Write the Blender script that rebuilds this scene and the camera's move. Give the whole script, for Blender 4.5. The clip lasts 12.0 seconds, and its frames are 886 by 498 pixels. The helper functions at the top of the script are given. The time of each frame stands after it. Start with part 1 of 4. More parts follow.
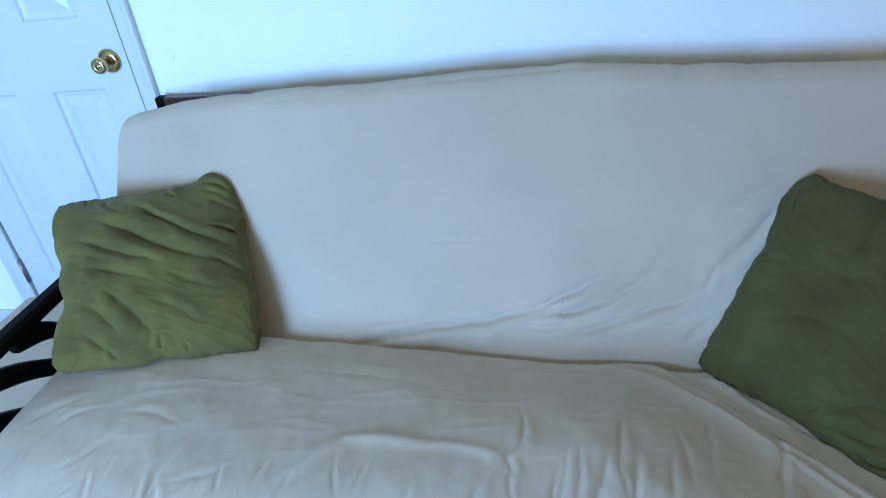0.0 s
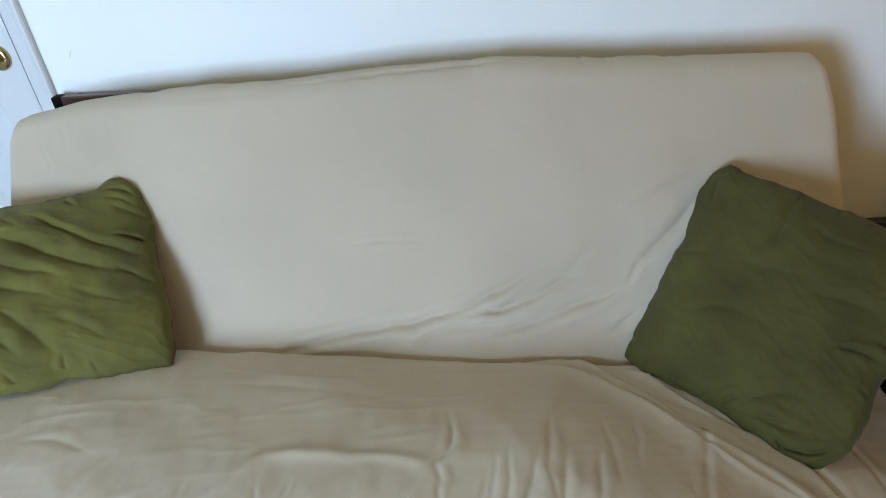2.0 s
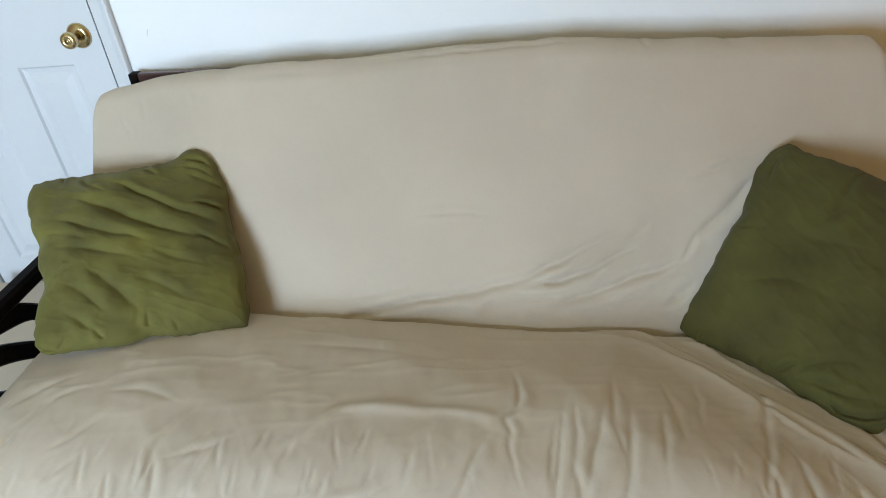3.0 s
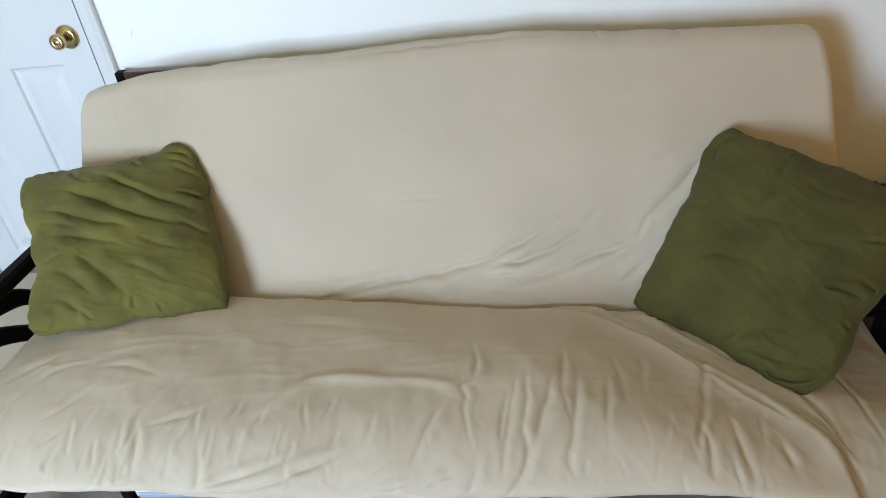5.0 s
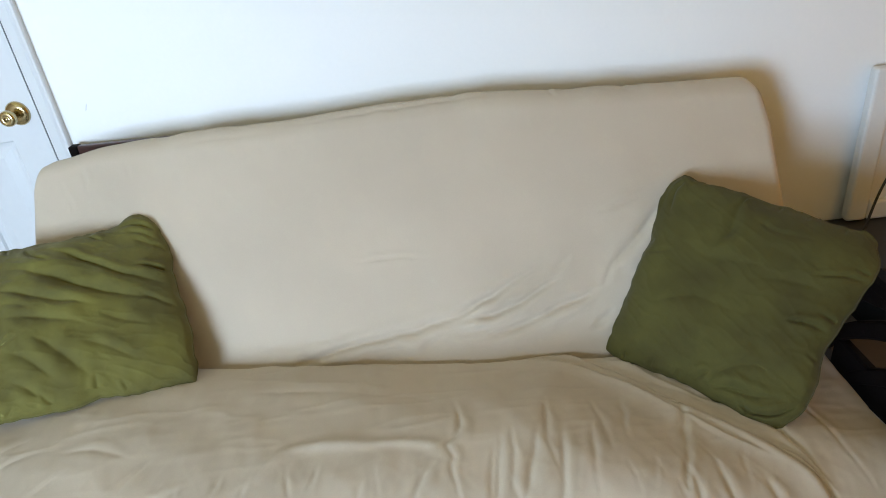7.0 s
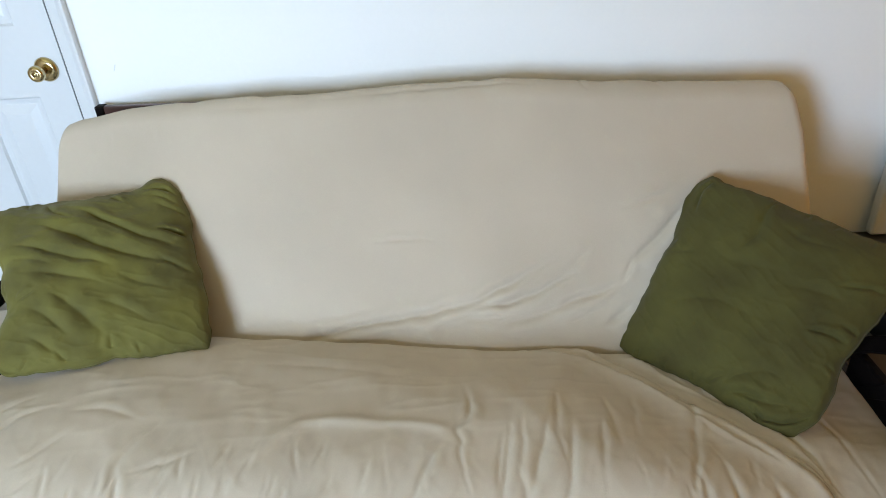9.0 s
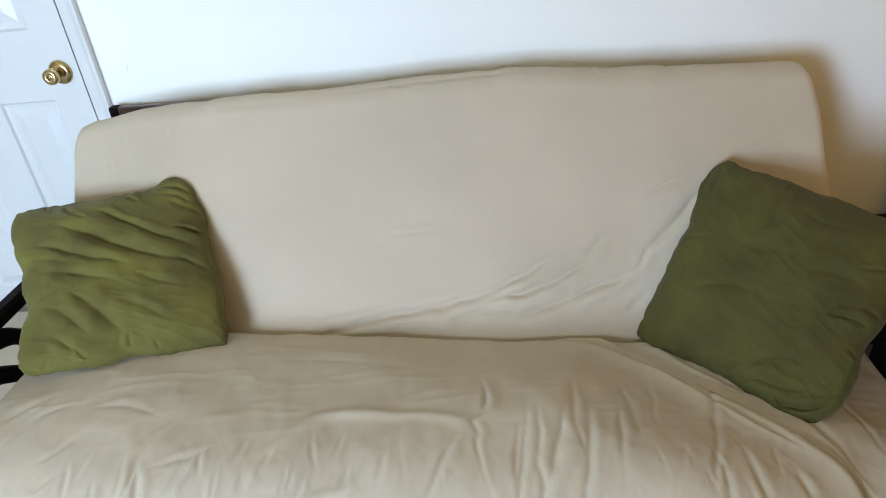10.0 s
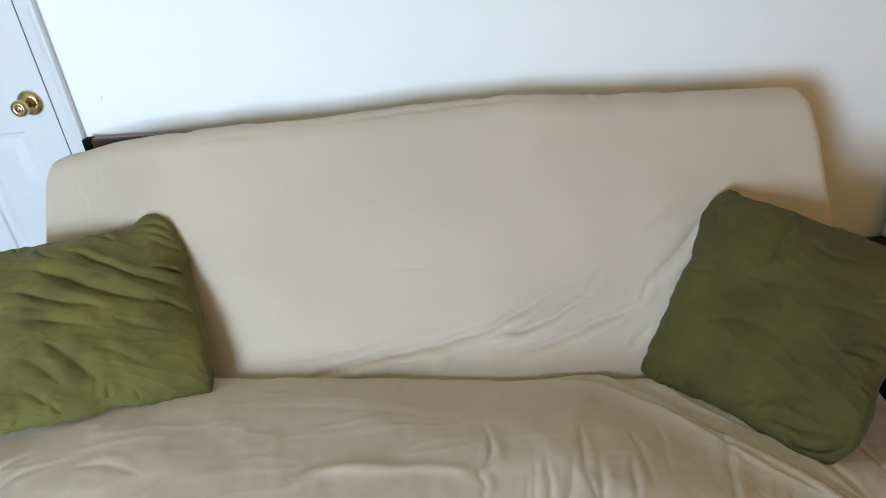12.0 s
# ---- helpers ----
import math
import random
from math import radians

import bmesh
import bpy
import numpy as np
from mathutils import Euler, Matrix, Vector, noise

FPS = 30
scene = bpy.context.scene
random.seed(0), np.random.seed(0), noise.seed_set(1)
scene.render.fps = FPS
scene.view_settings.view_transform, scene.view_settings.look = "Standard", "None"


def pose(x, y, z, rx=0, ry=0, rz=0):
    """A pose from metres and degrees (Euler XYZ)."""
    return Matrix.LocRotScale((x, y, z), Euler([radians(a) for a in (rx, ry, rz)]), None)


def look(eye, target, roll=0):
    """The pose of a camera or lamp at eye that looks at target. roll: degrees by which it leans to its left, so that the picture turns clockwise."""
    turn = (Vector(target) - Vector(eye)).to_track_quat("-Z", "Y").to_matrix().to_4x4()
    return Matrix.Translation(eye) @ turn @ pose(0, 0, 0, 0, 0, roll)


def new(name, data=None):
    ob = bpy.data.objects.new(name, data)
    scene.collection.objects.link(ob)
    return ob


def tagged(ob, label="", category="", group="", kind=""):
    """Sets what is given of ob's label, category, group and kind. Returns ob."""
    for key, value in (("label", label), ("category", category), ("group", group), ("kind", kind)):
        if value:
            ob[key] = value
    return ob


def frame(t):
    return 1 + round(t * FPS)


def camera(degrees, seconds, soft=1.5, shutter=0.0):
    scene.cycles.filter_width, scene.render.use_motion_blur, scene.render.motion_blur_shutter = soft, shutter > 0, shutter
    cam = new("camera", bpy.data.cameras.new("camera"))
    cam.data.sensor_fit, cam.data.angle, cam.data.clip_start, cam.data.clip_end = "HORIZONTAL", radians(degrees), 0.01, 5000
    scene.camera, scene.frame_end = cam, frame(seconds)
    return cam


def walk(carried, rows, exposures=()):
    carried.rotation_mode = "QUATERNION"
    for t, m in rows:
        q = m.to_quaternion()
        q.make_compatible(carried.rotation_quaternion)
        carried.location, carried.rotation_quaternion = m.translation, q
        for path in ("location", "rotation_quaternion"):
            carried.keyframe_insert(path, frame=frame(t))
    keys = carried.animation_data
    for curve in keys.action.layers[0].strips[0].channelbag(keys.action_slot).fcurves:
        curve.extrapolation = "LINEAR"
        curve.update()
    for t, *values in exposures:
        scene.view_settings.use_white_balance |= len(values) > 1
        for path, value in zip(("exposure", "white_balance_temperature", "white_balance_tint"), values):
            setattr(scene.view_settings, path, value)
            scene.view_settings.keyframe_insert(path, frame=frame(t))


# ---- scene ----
cam = camera(68.4, 12.0, soft=1.0)
PATH = [
    (0, (0.155, -1.655, 1.322), (-0.181, 0.023, 0.287), -7.1),
    (0.5, (0.178, -1.617, 1.315), (-0.133, 0.051, 0.257), -6.4),
    (1, (0.202, -1.561, 1.328), (-0.073, 0.092, 0.235), -8.4),
    (1.5, (0.198, -1.567, 1.319), (0.007, 0.118, 0.259), -7.5),
    (2, (0.184, -1.606, 1.321), (0.031, 0.069, 0.239), -5.9),
    (2.5, (0.113, -1.669, 1.298), (-0.107, 0.004, 0.224), -3.9),
    (3, (0.09, -1.692, 1.312), (-0.122, -0.024, 0.229), -5.9),
    (3.5, (0.127, -1.707, 1.31), (-0.051, -0.032, 0.232), -4.2),
    (3.7, (0.145, -1.718, 1.304), (-0.052, -0.061, 0.202), -5.1),
    (5.3, (0.194, -1.783, 1.332), (-0.029, -0.121, 0.243), -7.0),
    (5.5, (0.2, -1.779, 1.326), (-0.034, -0.102, 0.263), -5.6),
    (6, (0.177, -1.78, 1.337), (-0.069, -0.07, 0.33), -8.0),
    (6.5, (0.132, -1.787, 1.331), (0.006, -0.041, 0.362), -8.4),
    (7, (0.135, -1.788, 1.34), (0.079, -0.035, 0.379), -7.2),
    (7.2, (0.143, -1.786, 1.337), (0.096, -0.027, 0.388), -7.0),
    (8.8, (0.108, -1.785, 1.309), (0.081, -0.026, 0.358), -3.6),
    (9, (0.108, -1.784, 1.333), (0.023, -0.05, 0.339), -3.7),
    (9.5, (0.112, -1.786, 1.323), (-0.034, -0.06, 0.323), -5.0),
    (10, (0.117, -1.783, 1.326), (-0.022, -0.06, 0.32), -5.9),
    (10.5, (0.108, -1.777, 1.324), (-0.022, -0.039, 0.343), -6.0),
    (11, (0.112, -1.758, 1.33), (-0.013, -0.027, 0.336), -6.1),
    (11.5, (0.098, -1.741, 1.323), (-0.008, -0.017, 0.316), -5.9),
    (12, (0.074, -1.701, 1.349), (0.008, 0.039, 0.366), -5.7),
]
EXPOSURES = [
    (0.0, -0.01, 4130, 10),
    (0.5, -0.01, 4450, 10),
    (1.0, -0.04, 4690, 11),
    (1.5, -0.04, 4900, 12),
    (2.0, -0.05, 5230, 12),
    (2.5, -0.02, 5560, 12),
    (3.5, 0.01, 5670, 14),
    (5.5, 0.15, 5610, 14),
    (11.0, 0.15, 5560, 14),
    (12.0, 0.11, 5550, 14),
]
walk(cam, [(t, look(eye, target, roll)) for t, eye, target, roll in PATH], EXPOSURES)

# ---- light ----
ROOM_X0, ROOM_X1, ROOM_Y0, ROOM_H = -2.35, 1.77, -3.50, 2.44
WIN_X0, WIN_X1, WIN_Z0, WIN_Z1 = -1.98, -0.92, 0.42, 1.66

world = bpy.data.worlds.new("sky_world")
scene.world = world
world.use_nodes = True
wn = world.node_tree.nodes
sky = wn.new("ShaderNodeTexSky")
sky.sky_type = "NISHITA"
sky.sun_disc = False
sky.sun_elevation, sky.sun_rotation = radians(38), radians(250)
wn["Background"].inputs["Strength"].default_value = 0.12
world.node_tree.links.new(sky.outputs[0], wn["Background"].inputs["Color"])

sun = new("sun", bpy.data.lights.new("sun", "SUN"))
sun.data.energy, sun.data.angle, sun.data.color = 1.0, radians(10), (1.0, 0.95, 0.88)
sun.matrix_world = look((2.0, 5.0, 5.0), (0, 0, 0))

win_light = new("window_daylight", bpy.data.lights.new("window_daylight", "AREA"))
win_light.data.shape = "RECTANGLE"
win_light.data.size, win_light.data.size_y = WIN_X1 - WIN_X0 - 0.1, WIN_Z1 - WIN_Z0 - 0.1
win_light.data.energy, win_light.data.color = 104.0, (0.76, 0.915, 1.0)
win_light.matrix_world = look(((WIN_X0 + WIN_X1) / 2, ROOM_Y0 - 0.05, (WIN_Z0 + WIN_Z1) / 2),
                              ((WIN_X0 + WIN_X1) / 2 + 0.45, 0.0, (WIN_Z0 + WIN_Z1) / 2 - 0.05))


# ---- materials ----
def node_mat(name, color, rough=0.6, var=0.06, scale=8.0, fine=200.0, bump=0.1, dist=0.002, metal=0.0, sheen=0.0,
             stretch=(1, 1, 1), dark=None, coat=0.0, gloss=0.5):
    """A surface with colour variation at a coarse and a fine scale and a fine relief."""
    m = bpy.data.materials.new(name)
    m.use_nodes = True
    nt = m.node_tree
    n, l = nt.nodes, nt.links
    b = n["Principled BSDF"]
    tc = n.new("ShaderNodeTexCoord")
    mp = n.new("ShaderNodeMapping")
    mp.inputs["Scale"].default_value = stretch
    l.new(tc.outputs["Object"], mp.inputs["Vector"])
    big = n.new("ShaderNodeTexNoise")
    big.inputs["Scale"].default_value, big.inputs["Detail"].default_value = scale, 5
    small = n.new("ShaderNodeTexNoise")
    small.inputs["Scale"].default_value, small.inputs["Detail"].default_value = fine, 3
    l.new(mp.outputs[0], big.inputs["Vector"])
    l.new(mp.outputs[0], small.inputs["Vector"])
    mix = n.new("ShaderNodeMix")
    mix.data_type = "RGBA"
    low = dark if dark else tuple(c * (1 - 2.2 * var) for c in color)
    high = tuple(min(1, c * (1 + var)) for c in color)
    mix.inputs["A"].default_value, mix.inputs["B"].default_value = (*low, 1), (*high, 1)
    ramp = n.new("ShaderNodeMapRange")
    ramp.inputs["From Min"].default_value, ramp.inputs["From Max"].default_value = 0.28, 0.68
    add = n.new("ShaderNodeMath")
    add.operation = "MULTIPLY_ADD"
    add.inputs[1].default_value = 0.3
    l.new(small.outputs[0], add.inputs[0])
    mul = n.new("ShaderNodeMath")
    mul.operation = "MULTIPLY"
    mul.inputs[1].default_value = 0.7
    l.new(big.outputs[0], mul.inputs[0])
    l.new(mul.outputs[0], add.inputs[2])
    l.new(add.outputs[0], ramp.inputs["Value"])
    l.new(ramp.outputs[0], mix.inputs["Factor"])
    l.new(mix.outputs["Result"], b.inputs["Base Color"])
    b.inputs["Roughness"].default_value = rough
    b.inputs["Specular IOR Level"].default_value = gloss
    b.inputs["Metallic"].default_value = metal
    b.inputs["Sheen Weight"].default_value = sheen
    b.inputs["Sheen Roughness"].default_value = 0.4
    b.inputs["Coat Weight"].default_value = coat
    bp = n.new("ShaderNodeBump")
    bp.inputs["Strength"].default_value, bp.inputs["Distance"].default_value = bump, dist
    l.new(small.outputs[0], bp.inputs["Height"])
    l.new(bp.outputs[0], b.inputs["Normal"])
    return m


WALL = node_mat("white_wall_paint", (0.88, 0.88, 0.87), 0.75, 0.012, 1.6, 90, 0.12, 0.001)
# tone of the unseen walls, picked to dim and warm the bounced light
GREIGE = node_mat("greige_bounce_paint", (0.36, 0.265, 0.165), 0.8, 0.03, 1.6, 90, 0.12, 0.001)
# reflector colour: the unseen east wall throws warm light on the right end
TAN = node_mat("amber_bounce_paint", (0.86, 0.39, 0.03), 0.8, 0.03, 1.6, 90, 0.12, 0.001)
# yellow chosen for the bounce on the seat top; the ceiling is never in view
CEIL = node_mat("ceiling_bounce_paint", (0.64, 0.545, 0.29), 0.85, 0.015, 2.0, 60, 0.3, 0.002)
GLOSS = node_mat("white_gloss_paint", (0.655, 0.665, 0.675), 0.35, 0.015, 3.0, 60, 0.06, 0.001)
CARPET = node_mat("grey_beige_carpet", (0.34, 0.295, 0.245), 0.95, 0.12, 6.0, 260, 1.0, 0.006, sheen=0.3)
COTTON = node_mat("beige_cotton_twill", (0.520, 0.446, 0.347), 0.9, 0.05, 3.5, 420, 0.22, 0.0008, sheen=0.12)
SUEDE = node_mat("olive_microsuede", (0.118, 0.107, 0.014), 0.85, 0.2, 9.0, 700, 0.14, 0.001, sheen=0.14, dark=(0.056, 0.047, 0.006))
# the same suede, darkened: the right pillow's dimmer look is put into the colour
SUEDE_SHADED = node_mat("olive_microsuede_shaded", (0.068, 0.062, 0.008), 0.9, 0.2, 7.0, 700, 0.14, 0.001, sheen=0.06, dark=(0.038, 0.030, 0.002))
WOOD = node_mat("espresso_stained_wood", (0.007, 0.005, 0.0045), 0.55, 0.3, 14, 120, 0.12, 0.0008, stretch=(1, 12, 12), gloss=0.05)
RAILWOOD = node_mat("dark_red_mahogany_wood", (0.060, 0.016, 0.013), 0.35, 0.35, 10, 100, 0.12, 0.0008, stretch=(1, 14, 14), coat=0.2)
BRASS = node_mat("polished_brass", (0.58, 0.48, 0.26), 0.2, 0.05, 30, 200, 0.03, 0.0004, metal=1.0)
STEEL = node_mat("hinge_steel", (0.35, 0.33, 0.30), 0.35, 0.1, 40, 200, 0.05, 0.0005, metal=1.0)
BLACK = node_mat("black_laminate", (0.018, 0.017, 0.017), 0.45, 0.2, 12, 150, 0.08, 0.0005)
RUBBER = node_mat("black_cable_rubber", (0.012, 0.012, 0.012), 0.5, 0.1, 30, 200, 0.05, 0.0005)
PLASTIC = node_mat("white_plastic", (0.74, 0.74, 0.73), 0.45, 0.02, 6, 120, 0.05, 0.0005)
# near-black for the door gap, shade put into the colour
GAP = node_mat("dark_gap_shade", (0.05, 0.05, 0.055), 0.9, 0.1, 20, 100, 0.1, 0.001)
# dark brown that carries the shade on the floor beyond the right arm
FILLER_BROWN = node_mat("dark_brown_filler", (0.060, 0.040, 0.024), 0.8, 0.12, 9, 150, 0.15, 0.001)
PAPER = node_mat("pale_blue_paper", (0.74, 0.76, 0.79), 0.8, 0.05, 20, 200, 0.1, 0.001)
INK = node_mat("slate_blue_stripe", (0.40, 0.45, 0.53), 0.8, 0.05, 20, 200, 0.1, 0.001)

SCUFF = node_mat("grey_scuff", (0.74, 0.75, 0.77), 0.7, 0.1, 120, 400, 0.1, 0.001)

GLASS = bpy.data.materials.new("window_glass")
GLASS.use_nodes = True
GLASS.node_tree.nodes["Principled BSDF"].inputs["Transmission Weight"].default_value = 1.0
GLASS.node_tree.nodes["Principled BSDF"].inputs["Roughness"].default_value = 0.0


# ---- mesh helpers ----
def part(name, bm, material, parent=None, label="", smooth=False):
    """Links a bmesh as one mesh object, under a thing or a part if one is given."""
    me = bpy.data.meshes.new(name)
    bm.to_mesh(me)
    bm.free()
    me.materials.append(material)
    if smooth:
        for p in me.polygons:
            p.use_smooth = True
    ob = new(name, me)
    if parent:
        ob.parent = parent
    if label:
        tagged(ob, label)
    return ob


def add_box(bm, x0, x1, y0, y1, z0, z1, bevel=0.0, seg=2):
    r = bmesh.ops.create_cube(bm, size=1.0)
    vs = r["verts"]
    for v in vs:
        v.co = Vector(((x0 + x1) / 2 + v.co.x * (x1 - x0), (y0 + y1) / 2 + v.co.y * (y1 - y0), (z0 + z1) / 2 + v.co.z * (z1 - z0)))
    if bevel > 0:
        es = list({e for v in vs for e in v.link_edges})
        bmesh.ops.bevel(bm, geom=es, offset=bevel, segments=seg, affect="EDGES", profile=0.5)
    return bm


def box(x0, x1, y0, y1, z0, z1, bevel=0.0, seg=2):
    return add_box(bmesh.new(), x0, x1, y0, y1, z0, z1, bevel, seg)


def empty(name, x=0, y=0, z=0):
    ob = new(name)
    ob.location = (x, y, z)
    return ob


def lathe(profile, axis_pose, steps=40):
    """A turned solid from (radius, height) pairs along local z."""
    bm = bmesh.new()
    rings = []
    for r, h in profile:
        rings.append([bm.verts.new(axis_pose @ Vector((r * math.cos(a), r * math.sin(a), h)))
                      for a in [2 * math.pi * k / steps for k in range(steps)]])
    for a, b in zip(rings, rings[1:]):
        for k in range(steps):
            bm.faces.new((a[k], a[(k + 1) % steps], b[(k + 1) % steps], b[k]))
    bm.faces.new(rings[0][::-1])
    bm.faces.new(rings[-1])
    bmesh.ops.recalc_face_normals(bm, faces=bm.faces)
    return bm


def grid_mesh(name, P, material, parent=None, wrap=True, label=""):
    """A smooth mesh from an array of rows of points; wrap closes each row on itself, and both end rows get a cap."""
    nr, nc = P.shape[:2]
    idx = np.arange(nr * nc).reshape(nr, nc)
    nxt = np.roll(idx, -1, axis=1)
    if wrap:
        f = np.stack([idx[:-1], idx[1:], nxt[1:], nxt[:-1]], -1).reshape(-1, 4)
    else:
        f = np.stack([idx[:-1, :-1], idx[1:, :-1], idx[1:, 1:], idx[:-1, 1:]], -1).reshape(-1, 4)
    verts = P.reshape(-1, 3).tolist()
    faces = f.tolist()
    if wrap:
        for row, flip in ((idx[0], False), (idx[-1], True)):
            c = len(verts)
            verts.append(P.reshape(-1, 3)[row].mean(0).tolist())
            for a, b in zip(row, np.roll(row, -1)):
                faces.append((int(b), int(a), c) if flip == False else (int(a), int(b), c))
    me = bpy.data.meshes.new(name)
    me.from_pydata(verts, [], faces)
    me.materials.append(material)
    me.polygons.foreach_set("use_smooth", [True] * len(me.polygons))
    bm = bmesh.new()
    bm.from_mesh(me)
    bmesh.ops.recalc_face_normals(bm, faces=bm.faces)
    bm.to_mesh(me)
    bm.free()
    ob = new(name, me)
    if parent:
        ob.parent = parent
    if label:
        tagged(ob, label)
    return ob


def smooth01(v):
    v = np.clip(v, 0, 1)
    return v * v * (3 - 2 * v)


def poly_field(A, B, pts):
    """Signed distance to a polyline (positive on its left side) and the way along it, from 0 to 1."""
    pts = np.array(pts, float)
    seg = pts[1:] - pts[:-1]
    ln = np.hypot(seg[:, 0], seg[:, 1])
    start = np.concatenate([[0], np.cumsum(ln)])
    best = np.full(A.shape, 1e9)
    sd, along = np.zeros(A.shape), np.zeros(A.shape)
    for k in range(len(seg)):
        dx, dy = A - pts[k, 0], B - pts[k, 1]
        t = np.clip((dx * seg[k, 0] + dy * seg[k, 1]) / ln[k] ** 2, 0, 1)
        ex, ey = dx - t * seg[k, 0], dy - t * seg[k, 1]
        d = np.hypot(ex, ey)
        side = np.sign(seg[k, 0] * dy - seg[k, 1] * dx)
        hit = d < best
        best = np.where(hit, d, best)
        sd = np.where(hit, d * side, sd)
        along = np.where(hit, (start[k] + t * ln[k]) / start[-1], along)
    return sd, along


def bend(pts, n=24):
    """A smooth curve through a few points (Catmull-Rom)."""
    p = np.array([pts[0], *pts, pts[-1]], float)
    out = []
    for k in range(1, len(p) - 2):
        for t in np.linspace(0, 1, max(3, n // (len(pts) - 1)), endpoint=False):
            a, b, c, d = p[k - 1], p[k], p[k + 1], p[k + 2]
            out.append(0.5 * ((2 * b) + (c - a) * t + (2 * a - 5 * b + 4 * c - d) * t ** 2 + (3 * b - a - 3 * c + d) * t ** 3))
    out.append(p[-2])
    return np.array(out)


def fold(A, B, pts, width, amp, ends=(0.2, 0.2), valley=0.8, wob=0.3, seed=1):
    """A cloth fold along a curve: a soft ridge on its left side and a tight valley on the curve; it wavers and swells on its way."""
    p = np.array(pts, float)
    m = 9 * width
    near = (A > p[:, 0].min() - m) & (A < p[:, 0].max() + m) & (B > p[:, 1].min() - m) & (B < p[:, 1].max() + m)
    out = np.zeros(A.shape)
    a, b = A[near], B[near]
    if a.size == 0:
        return out
    sd, t = poly_field(a + wob * width * value_noise(a, b, 4.0 * width, 51), b + wob * width * value_noise(a, b, 4.0 * width, 52), bend(pts))
    taper = smooth01(t / max(1.4 * ends[0], 1e-3)) * smooth01((1 - t) / max(1.4 * ends[1], 1e-3))
    taper = taper * (0.85 + 0.4 * value_noise(a, b, 5.0 * width, 53))
    w = width * (0.9 + 0.25 * value_noise(a, b, 6.0 * width, 54)) * (0.55 + 0.45 * taper)
    crease = np.exp(-np.sqrt((sd / (0.6 * w)) ** 2 + 0.08) + 0.283)
    swell = np.exp(-((np.abs(sd) - 2.0 * w) / (1.5 * w)) ** 2) * np.where(sd > 0, 0.55, 0.25)
    out[near] = amp * taper * (swell - valley * crease)
    return out


def wrinkles(A, B, ca, cb, seed):
    """Ridged noise: thin raised lines, longer along the coordinate with the larger cell."""
    n = 1 - np.abs(value_noise(A / ca, B / cb, 1.0, seed) + 0.35 * value_noise(A / ca, B / cb, 0.45, seed + 1))
    return np.clip(n, 0, 1) ** 3 - 0.3


def value_noise(A, B, cell, seed):
    """Smooth noise in -1..1 over two coordinates in metres."""
    rng = np.random.RandomState(seed)
    tab = rng.uniform(-1, 1, (128, 128))
    u, v = A / cell + 40, B / cell + 40
    iu, iv = np.floor(u).astype(int), np.floor(v).astype(int)
    fu, fv = u - iu, v - iv
    fu, fv = fu * fu * (3 - 2 * fu), fv * fv * (3 - 2 * fv)
    g = lambda i, j: tab[i % 128, j % 128]
    return ((g(iu, iv) * (1 - fu) + g(iu + 1, iv) * fu) * (1 - fv) + (g(iu, iv + 1) * (1 - fu) + g(iu + 1, iv + 1) * fu) * fv)


def grid_normals(P, wrap=True):
    du = np.gradient(P, axis=0)
    dv = (np.roll(P, -1, 1) - np.roll(P, 1, 1)) if wrap else np.gradient(P, axis=1)
    n = np.cross(dv, du)
    return n / np.maximum(np.linalg.norm(n, axis=2, keepdims=True), 1e-9)


def rounded_loop(w0, w1, h0, h1, radii, step):
    """A closed loop round a rectangle in (a, b): start at the lower far side, up, along the top, down the front and back along the
    bottom; radii for (start-top, end-top, end-bottom, start-bottom). Returns points, outward normals and the arc length."""
    r0, r1, r2, r3 = radii
    pts = []

    def arc(cx, cy, r, a0, a1):
        n = max(4, int(abs(a1 - a0) * r / step))
        for k in range(n):
            a = a0 + (a1 - a0) * (k + 0.5) / n
            pts.append((cx + r * math.cos(a), cy + r * math.sin(a)))

    def line(ax, ay, bx, by):
        n = max(2, int(math.hypot(bx - ax, by - ay) / step))
        for k in range(n):
            t = (k + 0.5) / n
            pts.append((ax + (bx - ax) * t, ay + (by - ay) * t))

    line(w1, h0 + r3, w1, h1 - r0)
    arc(w1 - r0, h1 - r0, r0, 0, math.pi / 2)
    line(w1 - r0, h1, w0 + r1, h1)
    arc(w0 + r1, h1 - r1, r1, math.pi / 2, math.pi)
    line(w0, h1 - r1, w0, h0 + r2)
    arc(w0 + r2, h0 + r2, r2, math.pi, 1.5 * math.pi)
    line(w0 + r2, h0, w1 - r3, h0)
    arc(w1 - r3, h0 + r3, r3, 1.5 * math.pi, 2 * math.pi)
    p = np.array(pts)
    d = np.roll(p, -1, 0) - np.roll(p, 1, 0)
    nrm = np.stack([d[:, 1], -d[:, 0]], 1)
    nrm /= np.linalg.norm(nrm, axis=1, keepdims=True)
    s = np.concatenate([[0], np.cumsum(np.linalg.norm(np.diff(p, axis=0), axis=1))])
    return p, nrm, s


def column_places(x0, x1, step, r):
    """Places along x, denser in the rounded ends."""
    mid = np.arange(x0 + r, x1 - r, step)
    a = np.linspace(0, math.pi / 2, 14)
    return np.concatenate([x0 + r * (1 - np.sin(a[::-1]))[:-1], mid, x1 - r + r * np.sin(a)])


